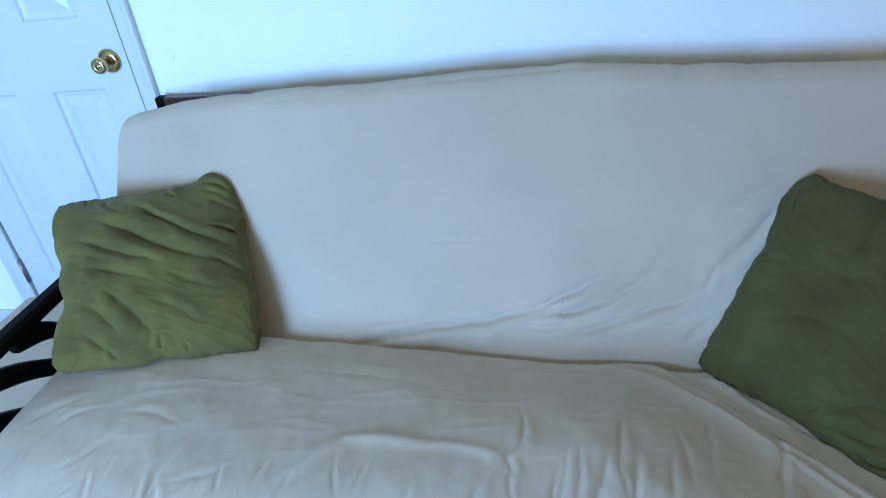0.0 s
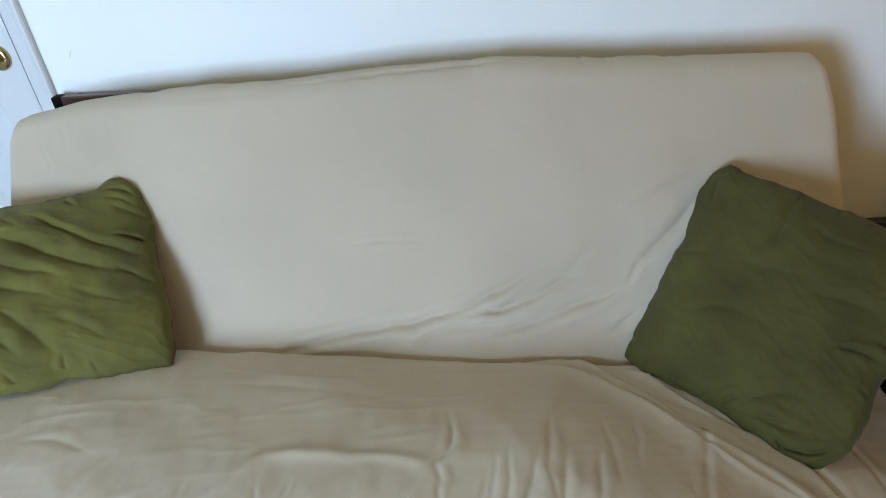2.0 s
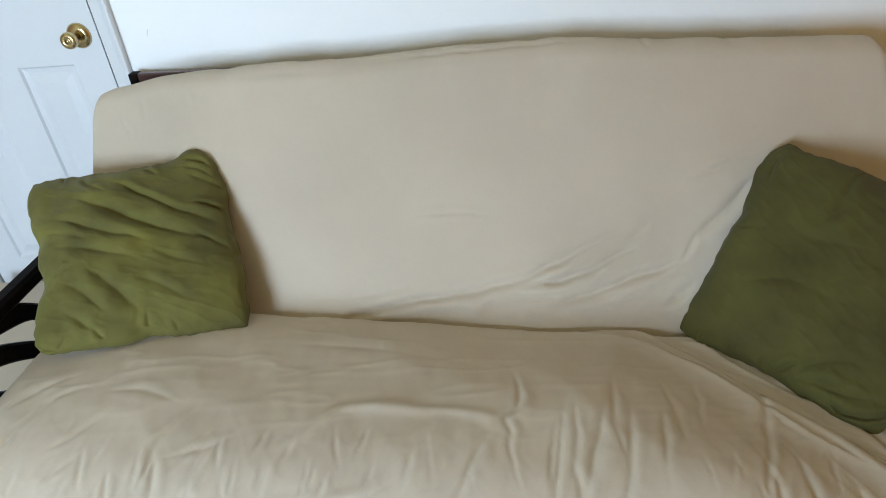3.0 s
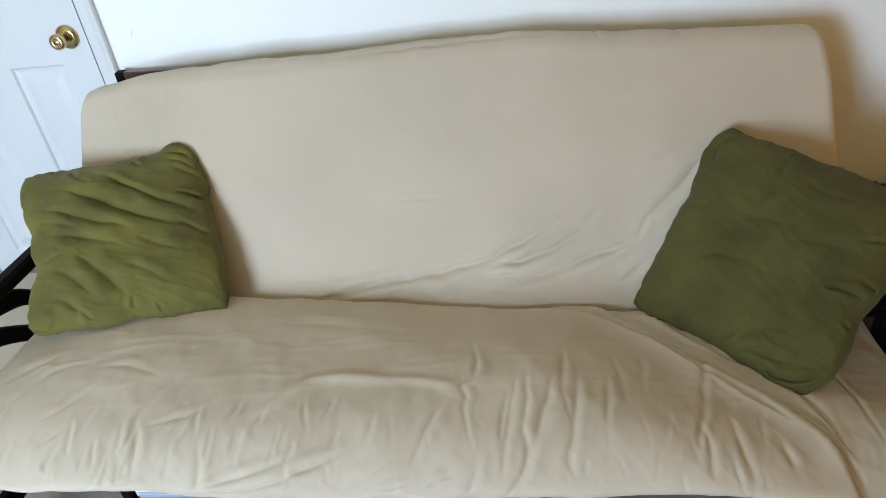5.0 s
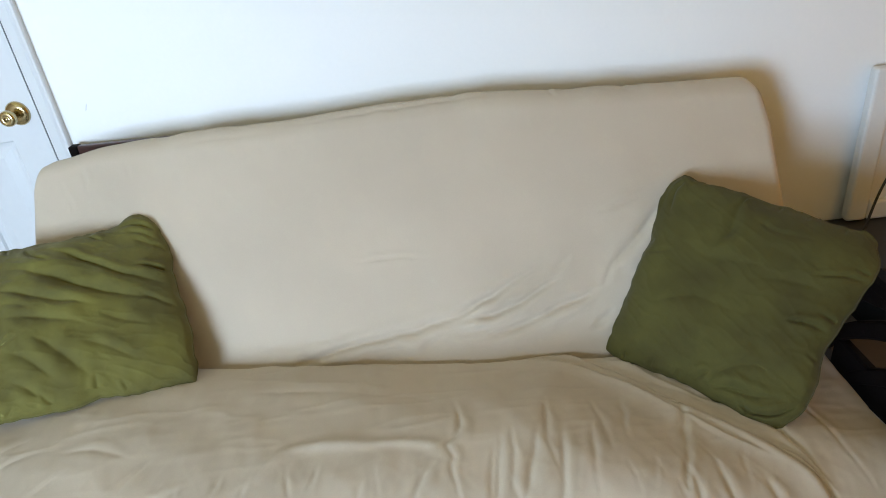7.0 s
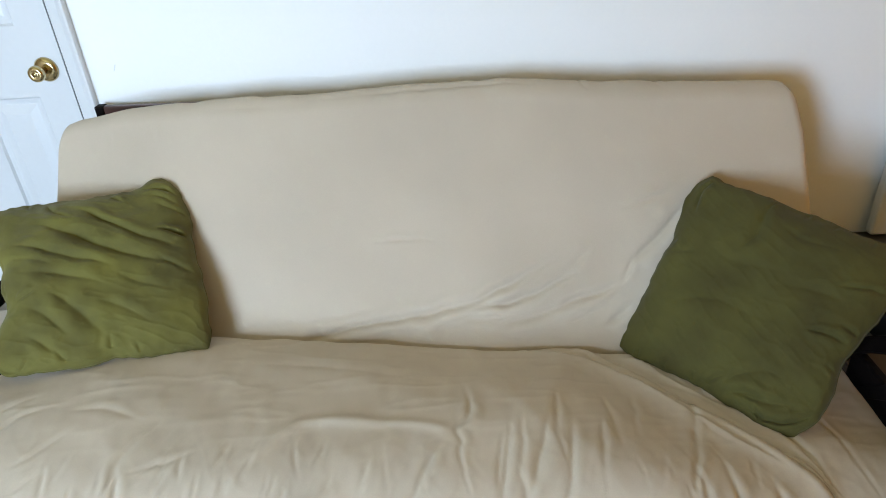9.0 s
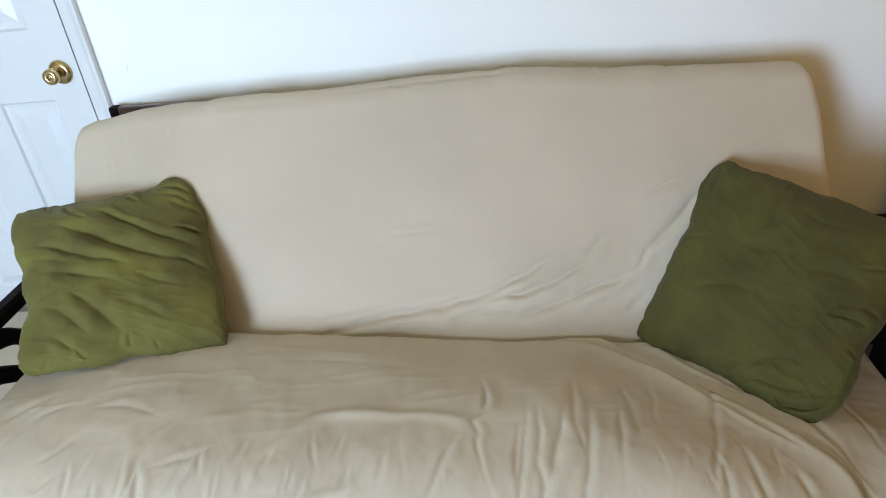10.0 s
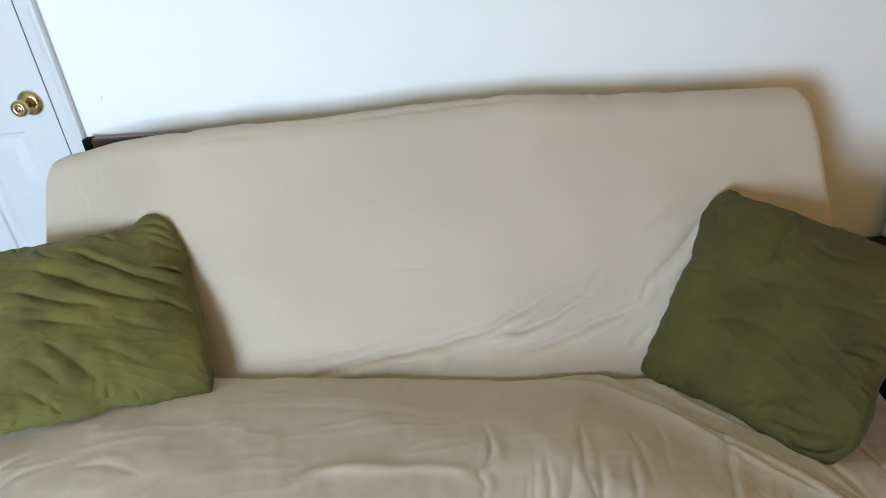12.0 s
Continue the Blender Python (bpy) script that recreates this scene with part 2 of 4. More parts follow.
# ---- structure ----
DOOR_X0, DOOR_X1, DOOR_H = -1.642, -0.987, 2.03
bm = bmesh.new()
add_box(bm, ROOM_X0 - 0.12, DOOR_X0 - 0.004, 0, 0.12, 0, ROOM_H)
add_box(bm, DOOR_X1 + 0.006, ROOM_X1 + 0.12, 0, 0.12, 0, ROOM_H)
add_box(bm, DOOR_X0 - 0.004, DOOR_X1 + 0.006, 0, 0.12, DOOR_H + 0.004, ROOM_H)
wall_back = tagged(part("wall_north", bm, WALL), "smooth white painted wall behind the futon", "wall", kind="structure")
scuff = bmesh.new()
sv = [scuff.verts.new((-0.848 + 0.0018 * math.cos(k) + 0.005 * math.sin(k), -0.0006, 0.925 + 0.011 * math.sin(k))) for k in [2 * math.pi * i / 14 for i in range(14)]]
scuff.faces.new(sv)
part("scuff_mark", scuff, SCUFF, wall_back, "faint grey scuff on the paint")
# out of view; set close and amber as a warm reflector
tagged(part("wall_east", box(ROOM_X1, ROOM_X1 + 0.12, ROOM_Y0, 0, 0, ROOM_H), TAN), "unseen side wall, amber to bounce warm light", "wall", kind="structure")
tagged(part("wall_west", box(ROOM_X0 - 0.12, ROOM_X0, ROOM_Y0, 0, 0, ROOM_H), GREIGE), "unseen side wall, greige for a low warm bounce", "wall", kind="structure")
bm = bmesh.new()
add_box(bm, ROOM_X0 - 0.12, WIN_X0, ROOM_Y0 - 0.12, ROOM_Y0, 0, ROOM_H)
add_box(bm, WIN_X1, ROOM_X1 + 0.12, ROOM_Y0 - 0.12, ROOM_Y0, 0, ROOM_H)
add_box(bm, WIN_X0, WIN_X1, ROOM_Y0 - 0.12, ROOM_Y0, 0, WIN_Z0)
add_box(bm, WIN_X0, WIN_X1, ROOM_Y0 - 0.12, ROOM_Y0, WIN_Z1, ROOM_H)
tagged(part("wall_south", bm, GREIGE), "unseen wall with the daylight window, greige for a low warm bounce", "wall", kind="structure")
tagged(part("floor", box(ROOM_X0 - 0.12, ROOM_X1 + 0.12, ROOM_Y0 - 0.12, 0.12, -0.1, 0), CARPET), "grey-beige short pile carpet", "floor", kind="structure")
tagged(part("ceiling", box(ROOM_X0 - 0.12, ROOM_X1 + 0.12, ROOM_Y0 - 0.12, 0.12, ROOM_H, ROOM_H + 0.1), CEIL), "unseen ceiling, tinted yellow to warm the light below", "ceiling", kind="structure")
tagged(part("ground", box(-60, 60, -60, 60, -0.6, -0.5), CARPET), "dull ground outside the window", "ground", kind="structure")

# baseboards with a small rounded top
for bx0, bx1 in ((DOOR_X1 + 0.062, ROOM_X1), (ROOM_X0, DOOR_X0 - 0.062)):
    tagged(part("baseboard", box(bx0, bx1, -0.013, 0, 0.002, 0.085, 0.004), GLOSS), "white painted baseboard", "baseboard", kind="structure")

# window in the south wall
window = tagged(empty("window_1", (WIN_X0 + WIN_X1) / 2, ROOM_Y0 - 0.06, WIN_Z0), "white framed double sash window", "window", kind="structure")


def under(ob, parent):
    """Parents ob, built in world places, to a thing that stands elsewhere."""
    ob.parent = parent
    ob.matrix_parent_inverse = Matrix.Translation(-parent.location)
    return ob


yw0, yw1 = ROOM_Y0 - 0.10, ROOM_Y0 - 0.06
zm = (WIN_Z0 + WIN_Z1) / 2
for x0, x1, z0, z1 in ((WIN_X0, WIN_X0 + 0.05, WIN_Z0, WIN_Z1), (WIN_X1 - 0.05, WIN_X1, WIN_Z0, WIN_Z1),
                       (WIN_X0 + 0.05, WIN_X1 - 0.05, WIN_Z0, WIN_Z0 + 0.05), (WIN_X0 + 0.05, WIN_X1 - 0.05, WIN_Z1 - 0.05, WIN_Z1),
                       (WIN_X0 + 0.05, WIN_X1 - 0.05, zm - 0.025, zm + 0.025)):
    under(part("window_frame", box(x0, x1, yw0, yw1, z0, z1, 0.004), GLOSS), window)
for z0, z1 in ((WIN_Z0 + 0.05, zm - 0.025), (zm + 0.025, WIN_Z1 - 0.05)):
    pane = under(part("pane", box(WIN_X0 + 0.05, WIN_X1 - 0.05, ROOM_Y0 - 0.092, ROOM_Y0 - 0.088, z0, z1), GLASS), window)
    pane.visible_shadow = False
under(part("window_sill", box(WIN_X0 - 0.04, WIN_X1 + 0.04, ROOM_Y0 - 0.03, ROOM_Y0 + 0.05, WIN_Z0 - 0.03, WIN_Z0, 0.005), GLOSS), window)


# six-panel door
def panel_leaf():
    """A door leaf with six sunk and raised panels on its front."""
    bm = add_box(bmesh.new(), DOOR_X0, DOOR_X1, 0.014, 0.046, 0.008, DOOR_H)
    st, pw = 0.100, 0.168
    xl = DOOR_X0 + st
    xr = DOOR_X1 - st - pw
    cols = ((xl, xl + pw), (xr, xr + pw))
    rows = ((0.235, 0.855), (1.048, 1.60), (1.70, 1.91))
    xs = [DOOR_X0, cols[0][0], cols[0][1], cols[1][0], cols[1][1], DOOR_X1]
    zs = [0.008, *[z for r in rows for z in r], DOOR_H]
    for i in range(5):
        for j in range(7):
            if i in (1, 3) and j in (1, 3, 5):
                a0, a1, c0, c1 = xs[i], xs[i + 1], zs[j], zs[j + 1]
                steps = ((0, 0.004), (0.006, 0.0105), (0.016, 0.0125), (0.022, 0.0125), (0.048, 0.0055))
                loops = []
                for ins, dep in steps:
                    loops.append([bm.verts.new((x, dep, z)) for x, z in ((a0 + ins, c0 + ins), (a1 - ins, c0 + ins), (a1 - ins, c1 - ins), (a0 + ins, c1 - ins))])
                for p, q in zip(loops, loops[1:]):
                    for k in range(4):
                        bm.faces.new((p[k], p[(k + 1) % 4], q[(k + 1) % 4], q[k]))
                bm.faces.new(loops[-1])
            else:
                v = [bm.verts.new((x, 0.004, z)) for x, z in ((xs[i], zs[j]), (xs[i + 1], zs[j]), (xs[i + 1], zs[j + 1]), (xs[i], zs[j + 1]))]
                bm.faces.new(v)
    for x in (DOOR_X0, DOOR_X1):
        bm.faces.new([bm.verts.new(c) for c in ((x, 0.004, 0.008), (x, 0.014, 0.008), (x, 0.014, DOOR_H), (x, 0.004, DOOR_H))])
    bmesh.ops.remove_doubles(bm, verts=bm.verts, dist=0.0005)
    bmesh.ops.recalc_face_normals(bm, faces=bm.faces)
    return bm


door = tagged(empty("door_1"), "closed white six-panel interior door with a brass knob", "door", kind="structure")
part("leaf", panel_leaf(), GLOSS, door)
# dark strips that paint the shadow of the gap on both sides of the leaf
part("gap_shade", box(DOOR_X1 + 0.0003, DOOR_X1 + 0.0055, 0.007, 0.04, 0.0, DOOR_H), GAP, door, "dark strip standing in for the shade in the door gap")
part("gap_shade", box(DOOR_X0 - 0.0040, DOOR_X0 - 0.0003, 0.007, 0.04, 0.0, DOOR_H), GAP, door, "dark strip standing in for the shade in the door gap")


def casing_bm(x0, x1, z0, z1, outer):
    """A moulded casing board; outer is the side (-1 or 1) with the thick edge."""
    bm = bmesh.new()
    w = x1 - x0
    prof = ((0.0, 0.0), (0.0, 0.008), (0.10, 0.011), (0.55, 0.012), (0.70, 0.015), (0.80, 0.017), (0.93, 0.017), (1.0, 0.012), (1.0, 0.0))
    rings = []
    for z in (z0, z1):
        rings.append([bm.verts.new(((x0 + w * u) if outer > 0 else (x1 - w * u), -d, z)) for u, d in prof])
    n = len(prof)
    for k in range(n):
        bm.faces.new((rings[0][k], rings[0][(k + 1) % n], rings[1][(k + 1) % n], rings[1][k]))
    bm.faces.new(rings[0])
    bm.faces.new(rings[1][::-1])
    bmesh.ops.recalc_face_normals(bm, faces=bm.faces)
    return bm


part("casing", casing_bm(DOOR_X1 + 0.011, DOOR_X1 + 0.063, 0.0, DOOR_H + 0.06, 1), GLOSS, door)
part("casing", casing_bm(DOOR_X0 - 0.058, DOOR_X0 - 0.0035, 0.0, DOOR_H + 0.06, -1), GLOSS, door)
part("casing", box(DOOR_X0 - 0.058, DOOR_X1 + 0.058, -0.013, 0, DOOR_H + 0.0605, DOOR_H + 0.115, 0.003), GLOSS, door)
KNOB_X, KNOB_Z = -1.040, 0.930
knob_pose = pose(KNOB_X, 0.004, KNOB_Z, 90, 0, 0)
knob = part("knob", lathe([(0.010, 0.006), (0.010, 0.028), (0.013, 0.031), (0.0185, 0.037), (0.0215, 0.045), (0.0220, 0.051), (0.0205, 0.057),
                           (0.016, 0.0605), (0.010, 0.0595), (0.0055, 0.058), (0.005, 0.060), (0.001, 0.0605)], knob_pose), BRASS, door, "polished brass round knob", True)
part("rosette", lathe([(0.0335, 0.0), (0.0335, 0.003), (0.031, 0.007), (0.026, 0.010), (0.018, 0.012), (0.010, 0.012)], knob_pose), BRASS, knob, "domed brass rosette", True)
for hz in (0.25, 1.02, 1.80):
    part("hinge", lathe([(0.006, 0.0), (0.006, 0.09)], pose(DOOR_X0 - 0.002, -0.004, hz - 0.045), 12), STEEL, door, "painted steel hinge barrel", True)


# ---- futon mattress ----
TILT_Y0, TILT_Z0, TILT_K = -0.53, 0.34, 0.68     # the back's front plane: y = Y0 + K * (z - Z0)
TILT_L = math.hypot(1, TILT_K)

# the line of the loose cover's overlap on the seat, from the crease to the front edge
OVERLAP = [(0.10, -0.525), (0.25, -0.56), (0.35, -0.585), (0.43, -0.655), (0.50, -0.72), (0.60, -0.82), (0.68, -0.91), (0.72, -0.965), (0.735, -1.03), (0.745, -1.16)]


def seat_height(X, Y):
    sd, t = poly_field(X, Y, bend(OVERLAP))
    side = -sd
    main = 0.343 + 0.014 * smooth01((side + 0.004) / 0.012) + 0.060 * smooth01((side + 0.01) / 0.32)
    main = main + 0.024 * smooth01((-X - 0.1) / 0.6)
    main = main - 0.020 * np.clip((-Y - 0.80) / 0.2, 0, 1.5) ** 2
    main = main - 0.042 * smooth01((X - 0.76) / 0.18) * smooth01((Y + 0.98) / 0.2)
    zc = np.interp(X, [-0.95, -0.52, -0.30, 0.03, 0.30, 0.46, 0.95], [0.385, 0.372, 0.358, 0.338, 0.326, 0.314, 0.305])
    yc = TILT_Y0 + TILT_K * (zc - TILT_Z0)
    d = np.maximum(yc - Y, 0)
    return zc - 0.034 * np.exp(-(d / 0.008) ** 2) + 0.016 * (1 - np.exp(-(d / 0.012) ** 2)) + (main - zc - 0.016) * (1 - np.exp(-(d / 0.10) ** 1.3))


def seat_cushion(parent):
    step = 0.0040
    # the loop is laid out at true size: a thickness of 0.19, pressed flatter by the height map, with a full, soft front edge
    T = 0.19
    loop, nrm, s = rounded_loop(-1.070, -0.42, 0.0, T, (0.02, 0.115, 0.07, 0.03), step)
    xs = column_places(-0.945, 0.945, step, 0.05)
    r = 0.05
    ins = np.where(xs < -0.945 + r, r - np.sqrt(np.maximum(r ** 2 - (-0.945 + r - xs) ** 2, 0)), 0)
    ins = np.where(xs > 0.945 - r, r - np.sqrt(np.maximum(r ** 2 - (xs - 0.945 + r) ** 2, 0)), ins)
    a = loop[None, :, 0] - nrm[None, :, 0] * ins[:, None]
    b = loop[None, :, 1] - nrm[None, :, 1] * ins[:, None]
    X = np.repeat(xs[:, None], loop.shape[0], 1)
    H = seat_height(X, np.clip(a, -1.08, -0.42))
    base = (0.312 + 0.034 * smooth01((-X - 0.40) / 0.16) + 0.020 * smooth01((-X - 0.72) / 0.16) + 0.025 * smooth01((-X - 0.80) / 0.13)
            - 0.030 * smooth01((X - 0.76) / 0.12))
    Z = base + b / T * (H - base)
    P = np.stack([X, a, Z], 2)
    n = grid_normals(P)
    mid = (P * np.array([0, 1, 1])).mean(1, keepdims=True)
    if ((P - mid) * n).sum() < 0:
        n = -n
    # unrolled coordinate: distance forward from the crease, over the front edge and down
    top0 = int(np.argmin(np.abs(loop[:, 0] + 0.52) + 10 * (loop[:, 1] < T * 0.9)))
    S = np.repeat((s - s[top0])[None, :], len(xs), 0)
    d = np.zeros(X.shape)
    B = -S
    # the long ridge across the seat, turning down at its end
    sd, t = poly_field(X + 0.003 * value_noise(X, B, 0.05, 71), B + 0.004 * value_noise(X, B, 0.05, 72),
                       bend([(-0.40, -0.44), (-0.33, -0.42), (-0.28, -0.375), (-0.24, -0.335), (-0.18, -0.325), (-0.09, -0.333), (-0.02, -0.340), (0.06, -0.36)]))
    d += 0.0062 * np.exp(-(sd / 0.0125) ** 2) * smooth01(t / 0.35) * smooth01((1 - t) / 0.06) * (0.85 + 0.3 * value_noise(X, B, 0.06, 73))
    d += fold(X, B, [(0.077, -0.20), (0.093, -0.27), (0.090, -0.325), (0.066, -0.355), (0.078, -0.385), (0.070, -0.41), (0.087, -0.475), (0.094, -0.52)],
              0.0068, 0.0044, (0.25, 0.3), 1.0)
    # drape folds over the front edge, beside the ridge's end: (curve, width, height)
    for pts, w, am in (([(0.160, -0.348), (0.142, -0.442), (0.142, -0.510)], 0.0069, 0.0046), ([(0.177, -0.303), (0.161, -0.411), (0.146, -0.492), (0.145, -0.573)], 0.0077, 0.0057),
                       ([(0.195, -0.303), (0.187, -0.425), (0.170, -0.492)], 0.0069, 0.0042), ([(0.258, -0.278), (0.226, -0.400), (0.190, -0.515), (0.174, -0.562)], 0.0097, 0.0065),
                       ([(0.272, -0.217), (0.264, -0.311), (0.256, -0.392)], 0.0077, 0.0043), ([(0.297, -0.297), (0.273, -0.452), (0.259, -0.526), (0.280, -0.580)], 0.0097, 0.0065),
                       ([(0.357, -0.290), (0.336, -0.418), (0.328, -0.506)], 0.0077, 0.0042), ([(0.364, -0.217), (0.372, -0.298), (0.375, -0.406)], 0.0088, 0.0038),
                       ([(0.441, -0.184), (0.425, -0.279), (0.409, -0.387)], 0.0088, 0.0038)):
        d += fold(X, B, pts, w, 0.75 * am, (0.35, 0.3), 1.0)
    for pts, w, am in (([(0.515, -0.165), (0.548, -0.252), (0.532, -0.327), (0.510, -0.403), (0.485, -0.473), (0.474, -0.554)], 0.0085, 0.0048),
                       ([(0.554, -0.397), (0.560, -0.491), (0.563, -0.572)], 0.0088, 0.0042), ([(0.631, -0.451), (0.639, -0.519)], 0.0077, 0.0033),
                       ([(0.504, -0.432), (0.497, -0.568)], 0.0077, 0.0028), ([(0.172, -0.421), (0.188, -0.495), (0.159, -0.583), (0.136, -0.637)], 0.0088, 0.0050),
                       ([(0.102, -0.480), (0.089, -0.561), (0.065, -0.629)], 0.0097, 0.0042)):
        d += fold(X, B, pts, w, am, (0.3, 0.3), 1.0)
    # layered folds of the loose overlap
    for pts, w, am in (([(0.360, -0.036), (0.430, -0.100), (0.486, -0.144), (0.570, -0.204), (0.641, -0.279)], 0.0080, 0.0036),
                       ([(0.480, -0.134), (0.537, -0.249), (0.564, -0.326), (0.611, -0.377)], 0.0095, 0.0036),
                       ([(0.546, -0.218), (0.607, -0.283), (0.663, -0.348), (0.714, -0.402), (0.740, -0.456), (0.756, -0.553)], 0.0077, 0.0067),
                       ([(0.478, -0.070), (0.531, -0.146), (0.599, -0.218), (0.655, -0.261), (0.710, -0.335), (0.737, -0.399), (0.757, -0.486)], 0.0097, 0.0071),
                       ([(0.760, -0.154), (0.792, -0.263), (0.817, -0.370), (0.827, -0.532)], 0.0059, 0.0029)):
        d += fold(X, B, pts, w, 0.6 * am, (0.2, 0.2), 1.1)
    for pts, h in (([(0.20, -0.020), (0.30, -0.030), (0.37, -0.045), (0.435, -0.104), (0.480, -0.155), (0.540, -0.225), (0.596, -0.30), (0.655, -0.36), (0.711, -0.40), (0.735, -0.45), (0.750, -0.56)], 0.011),
                   ([(0.43, -0.050), (0.49, -0.085), (0.539, -0.155), (0.602, -0.222), (0.654, -0.262), (0.705, -0.33), (0.730, -0.39), (0.760, -0.50)], 0.007),
                   ([(0.14, -0.034), (0.28, -0.052), (0.37, -0.085), (0.45, -0.160), (0.52, -0.245), (0.60, -0.345), (0.68, -0.42)], 0.005),
                   ([(0.40, -0.020), (0.47, -0.050), (0.53, -0.105), (0.60, -0.180), (0.67, -0.245), (0.74, -0.34)], 0.005)):
        sd, t = poly_field(X, B, bend(pts, 60))
        lip = np.where(sd < 0, np.exp(sd / 0.030), 0) * smooth01((0.004 - sd) / 0.006)
        d += h * lip * smooth01(t / 0.15) * smooth01((1 - t) / 0.15)
    # slanting tension folds and hanging creases at the lit end
    for pts, w, am in (([(-0.864, -0.431), (-0.841, -0.377), (-0.806, -0.313), (-0.735, -0.282)], 0.0097, 0.0048), ([(-0.767, -0.443), (-0.718, -0.396), (-0.679, -0.342)], 0.0088, 0.0038),
                       ([(-0.723, -0.302), (-0.637, -0.300), (-0.541, -0.336)], 0.0088, 0.0025), ([(-0.569, -0.491), (-0.556, -0.418), (-0.509, -0.322)], 0.0088, 0.0033),
                       ([(-0.548, -0.457), (-0.481, -0.436), (-0.406, -0.400)], 0.0077, 0.0025), ([(-0.916, -0.379), (-0.862, -0.298), (-0.781, -0.244)], 0.0097, 0.0033),
                       ([(-0.700, -0.560), (-0.712, -0.526), (-0.687, -0.479)], 0.0077, 0.0032), ([(-0.257, -0.559), (-0.223, -0.527), (-0.155, -0.491)], 0.0088, 0.0038),
                       ([(-0.159, -0.615), (-0.120, -0.561), (-0.037, -0.494)], 0.0088, 0.0040)):
        d += fold(X, B, pts, w, am, (0.3, 0.35), 0.9)
    for pts, w, am in (([(-0.696, -0.428), (-0.674, -0.522)], 0.0077, 0.0038), ([(-0.564, -0.431), (-0.541, -0.499), (-0.540, -0.580)], 0.0088, 0.0060),
                       ([(-0.627, -0.469), (-0.619, -0.550)], 0.0077, 0.0033), ([(-0.589, -0.506), (-0.590, -0.614)], 0.0077, 0.0038), ([(-0.473, -0.476), (-0.481, -0.584)], 0.0088, 0.0038),
                       ([(-0.424, -0.457), (-0.414, -0.551), (-0.438, -0.632)], 0.0088, 0.0040), ([(-0.343, -0.440), (-0.353, -0.520)], 0.0077, 0.0033),
                       ([(0.048, -0.378), (0.010, -0.443), (-0.005, -0.486), (-0.029, -0.540)], 0.0077, 0.0042), ([(-0.091, -0.409), (-0.109, -0.490)], 0.0077, 0.0029)):
        d += fold(X, B, pts, w, am, (0.3, 0.35), 1.0)
    for pts, w, am in (([(-0.469, -0.617), (-0.324, -0.583), (-0.227, -0.536), (-0.104, -0.469)], 0.0097, 0.0059), ([(-0.440, -0.607), (-0.366, -0.559), (-0.282, -0.526), (-0.204, -0.478)], 0.0077, 0.0042),
                       ([(-0.090, -0.596), (-0.009, -0.549)], 0.0077, 0.0033), ([(0.003, -0.575), (0.057, -0.535)], 0.0077, 0.0033), ([(-0.403, -0.142), (-0.143, -0.163), (0.069, -0.210)], 0.0156, 0.0019)):
        d += fold(X, B, pts, w, am, (0.25, 0.3), 0.9)
    # small unplanned wrinkles, more over the front edge
    over = smooth01((S - 0.28) / 0.18) * smooth01((0.75 - S) / 0.1)
    d += 0.0007 * wrinkles(X + 0.35 * S, S, 0.028, 0.12, 61) * over
    d += 0.0006 * wrinkles(X - 0.6 * S, S, 0.045, 0.09, 63) * over
    # short loose creases hanging over the front edge, leaning towards the lit end
    rng = np.random.RandomState(17)
    for k in range(64):
        cx, cb = rng.uniform(-0.92, 0.62), rng.uniform(-0.60, -0.40)
        ln, lean = rng.uniform(0.03, 0.075), rng.normal(0.25 if cx < -0.1 else -0.10, 0.22)
        d += fold(X, B, [(cx + lean * ln, cb + ln), (cx + 0.2 * lean * ln + rng.normal(0, 0.003), cb), (cx - lean * ln, cb - ln)],
                  rng.uniform(0.0042, 0.0070), rng.uniform(0.0014, 0.0034) * (1.0 if cx < -0.1 else 0.6), (0.4, 0.4), 1.0)
    d += 0.0012 * wrinkles(X, S + 0.1 * X, 0.16, 0.040, 65) * (1 - over)
    d += 0.006 * value_noise(X, S, 0.22, 3) + 0.0022 * value_noise(X, S, 0.07, 4) + 0.0008 * value_noise(X * 1.0, S * 0.6, 0.025, 5)
    d = d * smooth01((0.97 - np.abs(X)) / 0.06)
    return grid_mesh("seat_cushion", P + n * d[:, :, None], COTTON, parent, label="beige cotton covered seat half with loose bunched folds")


